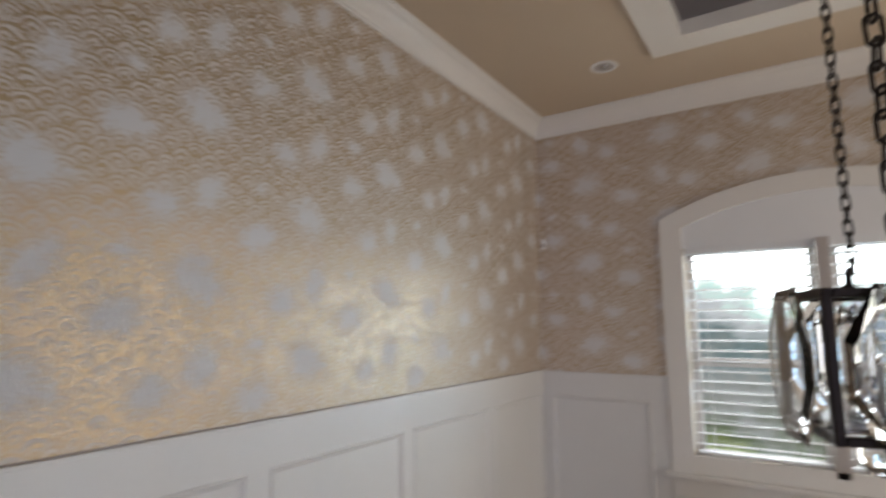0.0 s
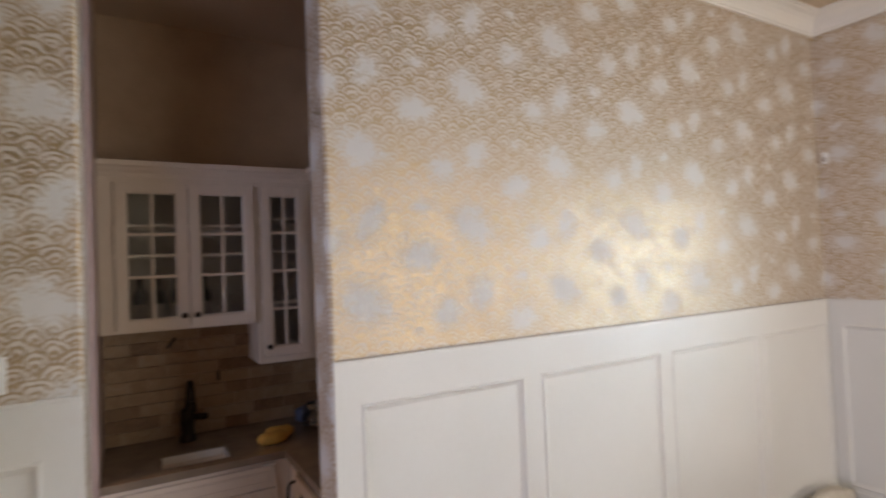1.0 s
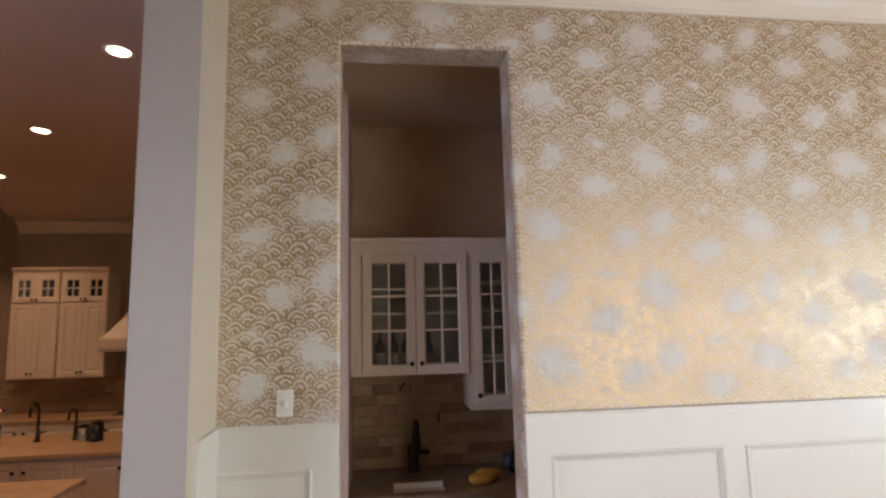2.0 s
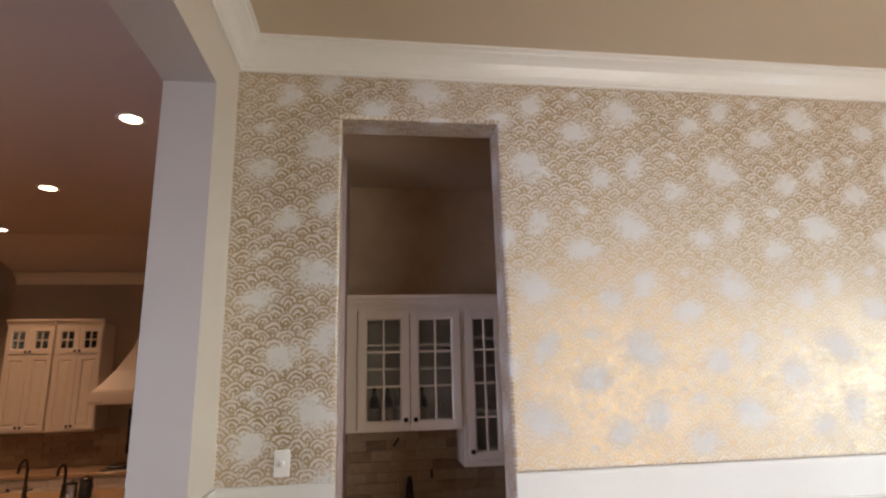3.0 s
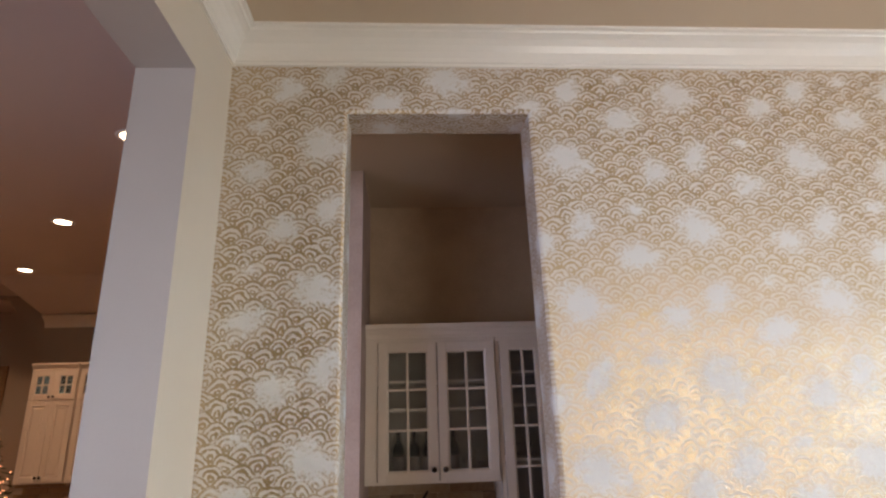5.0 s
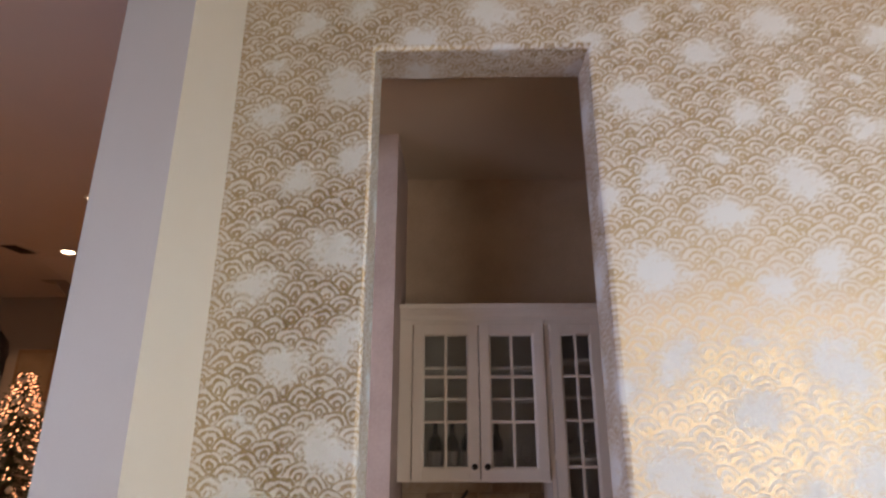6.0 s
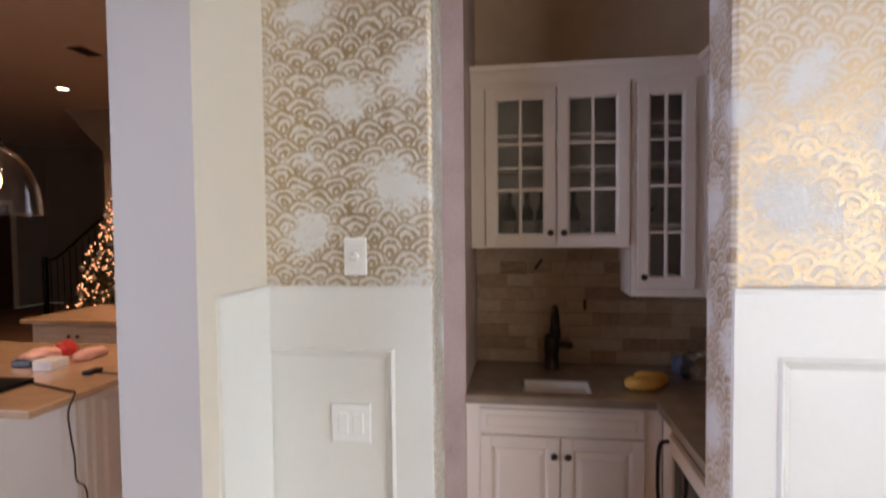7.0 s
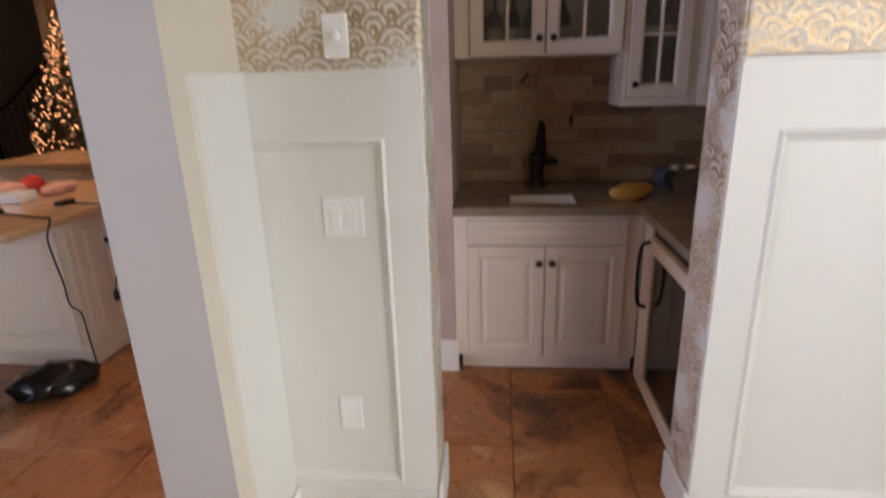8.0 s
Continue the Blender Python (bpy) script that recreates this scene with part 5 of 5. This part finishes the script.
# on the near island
crumpled("snack_bag", "pink crumpled wrapped package lying on the island", "package", (-3.22, -3.03, 0.931), (0.13, 0.07, 0.05), PINK, 1.1, "packages on the island")
crumpled("snack_bag", "red crumpled wrapped package lying on the island", "package", (-3.38, -3.0, 0.931), (0.06, 0.06, 0.06), RED, 3.9, "packages on the island")
crumpled("snack_bag", "pink and white crumpled package lying on the island", "package", (-3.33, -2.78, 0.931), (0.12, 0.06, 0.04), PINK, 5.2, "packages on the island")
sb_ = thing("black_case", (-3.12, -2.98, 0.93), "small black case on the island top", "case")
part("shell", box(-3.17, -3.05, -3.06, -2.93, 0.931, 0.972, 0.006, seg=2), BLACK, sb_)
wb = thing("carton_box", (-3.05, -2.80, 0.93), "small white cardboard box on the island", "box")
part("carton", box(-3.12, -2.99, -2.86, -2.74, 0.931, 0.99, 0.003), PLATE, wb)
lp_ = thing("laptop", (-2.62, -2.72, 0.93), "closed black laptop on the island top", "laptop")
part("base", box(-2.78, -2.50, -2.90, -2.63, 0.931, 0.946, 0.004), BLACK, lp_)
part("lid", box(-2.78, -2.50, -2.90, -2.63, 0.948, 0.957, 0.004), BLACK, lp_)
ph = thing("power_adapter", (-2.98, -2.46, 0.93), "small black power adapter on the island", "adapter")
part("brick", box(-3.03, -2.93, -2.49, -2.44, 0.931, 0.955, 0.006, seg=2), BLACK, ph)
cb1 = thing("charger_cable", (-2.69, -2.39, 0.93), "black power cord hanging over the island edge", "cord", "cords")
part("cable", tube(curve([(-2.76, -2.64, 0.937), (-2.70, -2.45, 0.936), (-2.66, -2.33, 0.936), (-2.63, -2.258, 0.936), (-2.575, -2.246, 0.86), (-2.61, -2.27, 0.73), (-2.66, -2.30, 0.60), (-2.70, -2.33, 0.465), (-2.79, -2.36, 0.375), (-2.835, -2.39, 0.205), (-2.878, -2.418, 0.012)], 6), 0.0045, 7), BLACK, cb1)
cb2 = thing("charger_cable", (-3.0, -2.26, 0.93), "black power cord with plug by the island outlet", "cord", "cords")
part("cable", tube(curve([(-2.98, -2.44, 0.937), (-2.972, -2.30, 0.936), (-2.968, -2.248, 0.93), (-2.977, -2.246, 0.858), (-2.994, -2.26, 0.71), (-3.067, -2.30, 0.54), (-3.105, -2.33, 0.42), (-3.131, -2.37, 0.26), (-3.243, -2.42, 0.016)], 6), 0.0045, 7), BLACK, cb2)
part("plug", box(-3.19, -3.135, -2.417, -2.375, 0.665, 0.70, 0.006), BLACK, cb2)
cb3 = thing("charger_cable", (-3.1, -2.35, 0.4), "short black cord end hanging by the outlet", "cord", "cords")
part("cable", tube(curve([(-3.16, -2.40, 0.68), (-3.12, -2.34, 0.60), (-3.04, -2.305, 0.52), (-2.996, -2.30, 0.42)], 6), 0.004, 7), BLACK, cb3)
part("plug", lathe([(0.008, 0.43), (0.016, 0.41), (0.016, 0.37), (0.01, 0.365)], (-2.996, -2.30, 0), 12), BLACK, cb3)
crumpled("black_bag", "shiny black plastic bag lying on the slate floor", "bag", (-2.63, -2.46, 0.001), (0.12, 0.19, 0.10), BLACK, 8.4, turn=36)
crumpled("black_bag", "small black plastic bag on the slate floor", "bag", (-2.40, -2.72, 0.001), (0.11, 0.10, 0.08), BLACK, 6.4)


def fir_tree(x, y, h, r):
    root = thing("christmas_tree", (x, y, 0), "green decorated christmas tree with warm fairy lights", "tree")
    part("trunk", lathe([(0.05, 0.0), (0.04, h * 0.5), (0.008, h * 0.97)], (x, y, 0), 10), BARK, root)
    rng = random.Random(5)
    nb, verts, faces = bmesh.new(), [], []
    lights, balls = bmesh.new(), []
    for k in range(300):
        z = 0.3 + (h - 0.34) * (k / 300) ** 0.85
        a = k * 2.39996 + rng.uniform(-0.3, 0.3)
        L = r * (1 - (z - 0.3) / (h - 0.28)) * rng.uniform(0.75, 1.12) + 0.06
        d = Vector((math.cos(a), math.sin(a), -0.28))
        side = Vector((-math.sin(a), math.cos(a), 0))
        base = Vector((x, y, z))
        n = max(4, int(L / 0.035))
        for j in range(n):
            p = base + d * L * (j + 1) / n
            for s in (-1, 1, 0):
                w = rng.uniform(0.05, 0.09)
                t = (side * s * 0.8 + d * 0.7 + Vector((0, 0, rng.uniform(-0.3, 0.5)))).normalized() * w
                o = t.cross(Vector((rng.uniform(-1, 1), rng.uniform(-1, 1), rng.uniform(-1, 1)))).normalized() * 0.006
                i = len(verts)
                verts += [p - o, p + o, p + t]
                faces.append((i, i + 1, i + 2))
        for _ in range(2):
            p = base + d * L * rng.uniform(0.6, 1.02) + Vector((0, 0, 0.02))
            bmesh.ops.create_icosphere(lights, subdivisions=1, radius=0.0095, matrix=Matrix.Translation(p))
        if rng.random() < 0.22:
            balls.append(base + d * L * 0.98 - Vector((0, 0, 0.05)))
    me = bpy.data.meshes.new("needles")
    me.from_pydata([tuple(v) for v in verts], [], faces)
    me.materials.append(NEEDLE)
    ob = new("needles", me)
    ob.parent, ob.matrix_parent_inverse = root, root.matrix_basis.inverted()
    tagged(ob, kind="stuff")
    tagged(part("fairy_lights", lights, FAIRY, root, "warm glowing fairy lights"), kind="stuff")
    for p in balls:
        part("ornament", lathe([(0.002, -0.04), (0.026, -0.03), (0.04, 0.0), (0.026, 0.03), (0.008, 0.038), (0.008, 0.046)], tuple(p), 12), BAUBLE, root)


fir_tree(-7.55, -5.85, 2.55, 0.95)

# stair beyond the opening
st = thing("staircase", (-10.5, -9.0, 0), "dark staircase with an iron balustrade", "staircase")
for k in range(9):
    part("step", box(-11.2, -10.3, -9.75 + 0.28 * k, -9.47 + 0.28 * k, 0.0, 0.18 * (k + 1), 0.005), WOOD, st)
part("newel", box(-10.34, -10.26, -9.98, -9.90, 0.0, 1.2, 0.006), BLACK, st)
part("handrail", tube(curve([(-10.3, -9.94, 1.14), (-10.3, -9.6, 1.22), (-10.3, -8.7, 1.9), (-10.3, -7.3, 2.85)], 5), 0.03, 8), BLACK, st)
for k in range(16):
    y = -9.8 + 0.15 * k
    part("baluster", tube([(-10.3, y, 0.18 * max(0, (y + 9.75) / 0.28)), (-10.3, y, 1.16 + max(0, (y + 9.6)) * 0.70)], 0.009, 6), BLACK, st)
structure("door_1", (lambda bm: (box(-11.0, -10.0, -11.5, -11.46, 0, 2.35, bm=bm), [box(-10.9 + 0.42 * i, -10.52 + 0.42 * i, -11.46, -11.445, 0.2 + 1.1 * j, 1.2 + 1.0 * j, 0.01, bm=bm) for i in (0, 1) for j in (0, 1)], bm)[-1])(bmesh.new()), surface("dark_red_door", (0.05, 0.015, 0.01), (0.09, 0.03, 0.018), 0.4, 4, 50, 0.2), "dark red-brown panelled door in the far hall", "door")
structure("trim_door", (lambda bm: (box(-11.12, -11.0, -11.5, -11.44, 0, 2.47, bm=bm), box(-10.0, -9.88, -11.5, -11.44, 0, 2.47, bm=bm), box(-11.0, -10.0, -11.5, -11.44, 2.35, 2.47, bm=bm), bm)[-1])(bmesh.new()), CAB, "cream casing round the far door", "trim")
dp = thing("picture_frame", (-8.39, -6.4, 2.3), "brown wooden framed panel hanging on the wall", "picture")
part("frame", box(-8.398, -8.37, -6.72, -6.1, 1.75, 2.92, 0.008), WOOD, dp)
part("inset", box(-8.37, -8.366, -6.66, -6.16, 1.81, 2.86), surface("brown_panel", (0.25, 0.16, 0.09), (0.36, 0.24, 0.14), 0.6, 5, 60, 0.1), dp)


# ---- tiles, last ----
def tile_mesh(name, w, d, h, bevel, material):
    bm = box(-w / 2, w / 2, -d / 2, d / 2, -h, 0, bevel)
    me = bpy.data.meshes.new(name)
    bm.to_mesh(me)
    bm.free()
    me.materials.append(material)
    return me


def lay(name, me, m, parent):
    o = new(name, me)
    o.parent = parent
    o.matrix_basis = m
    return o


floor_k = bpy.data.objects["floor_kitchen"]
SIZES = {w: tile_mesh("floor_tile", w - 0.004, 0.456, 0.02, 0.003, SLATE) for w in (0.46, 0.23, 0.69)}
rng = random.Random(9)


def tile_floor(x0, x1, y0, y1):
    j = 0
    y = y0
    while y < y1 - 0.05:
        x = x0 - rng.choice((0.0, 0.11, 0.23))
        while x < x1 - 0.05:
            w = rng.choice((0.46, 0.46, 0.69, 0.23))
            lay("tile", SIZES[w], pose(x + w / 2, y + 0.23, rng.uniform(0.0, 0.0012)), floor_k)
            x += w
        y += 0.46
        j += 1


tile_floor(-3.0, -2.0, -1.0, 0.6)
tile_floor(-4.7, -1.2, -3.5, -1.15)

back = bpy.data.objects["wall_pantry_back"]
side = bpy.data.objects["wall_pantry_right"]
SP = {w: tile_mesh("stone_tile", w - 0.004, 0.072, 0.012, 0.002, SPLASH) for w in (0.15, 0.20, 0.30)}
for wall, horizontal in ((back, True), (side, False)):
    a0, a1, zt = (PL, PR, 1.61) if horizontal else (PB, -2.13, 1.35)
    z = 0.912
    while z < zt - 0.03:
        a = a0 - rng.uniform(0.0, 0.12)
        while a < a1 - 0.02:
            w = rng.choice((0.15, 0.20, 0.30, 0.30))
            c = min(a + w, a1) - w / 2 if a + w > a1 else a + w / 2
            top = 1.352 if horizontal and c > 0.5 else zt
            if z + 0.07 < top + 0.03:
                if horizontal:
                    lay("stone_tile", SP[w], Matrix(((0, 0, 1, PB + 0.010 + rng.uniform(0, 0.003)), (1, 0, 0, max(c, a0 + w / 2)), (0, 1, 0, z + 0.038), (0, 0, 0, 1))), wall)
                else:
                    lay("stone_tile", SP[w], Matrix(((1, 0, 0, max(c, a0 + w / 2)), (0, 0, -1, PR - 0.010 - rng.uniform(0, 0.003)), (0, 1, 0, z + 0.038), (0, 0, 0, 1))), wall)
            a += w
        z += 0.076
kw = bpy.data.objects["wall_kitchen_west"]
for j in range(6):
    a = -4.86 - 0.1 * (j % 2)
    while a < -2.0:
        lay("stone_tile", SP[0.30], Matrix(((0, 0, 1, -7.237), (1, 0, 0, a + 0.15), (0, 1, 0, 0.97 + 0.076 * j), (0, 0, 0, 1))), kw)
        a += 0.30

for y, z, tilt, h in ((0.008, 1.502, -35, 0.075), (0.278, 1.263, 0, 0.062)):
    ac = box(-0.006, 0.006, -0.009, 0.009, -h / 2, h / 2, 0.002)
    ac.transform(pose(PB + 0.014, y, z, tilt, 0, 0))
    part("accent_tile", ac, BRONZE, back, "dark bronze accent strip")
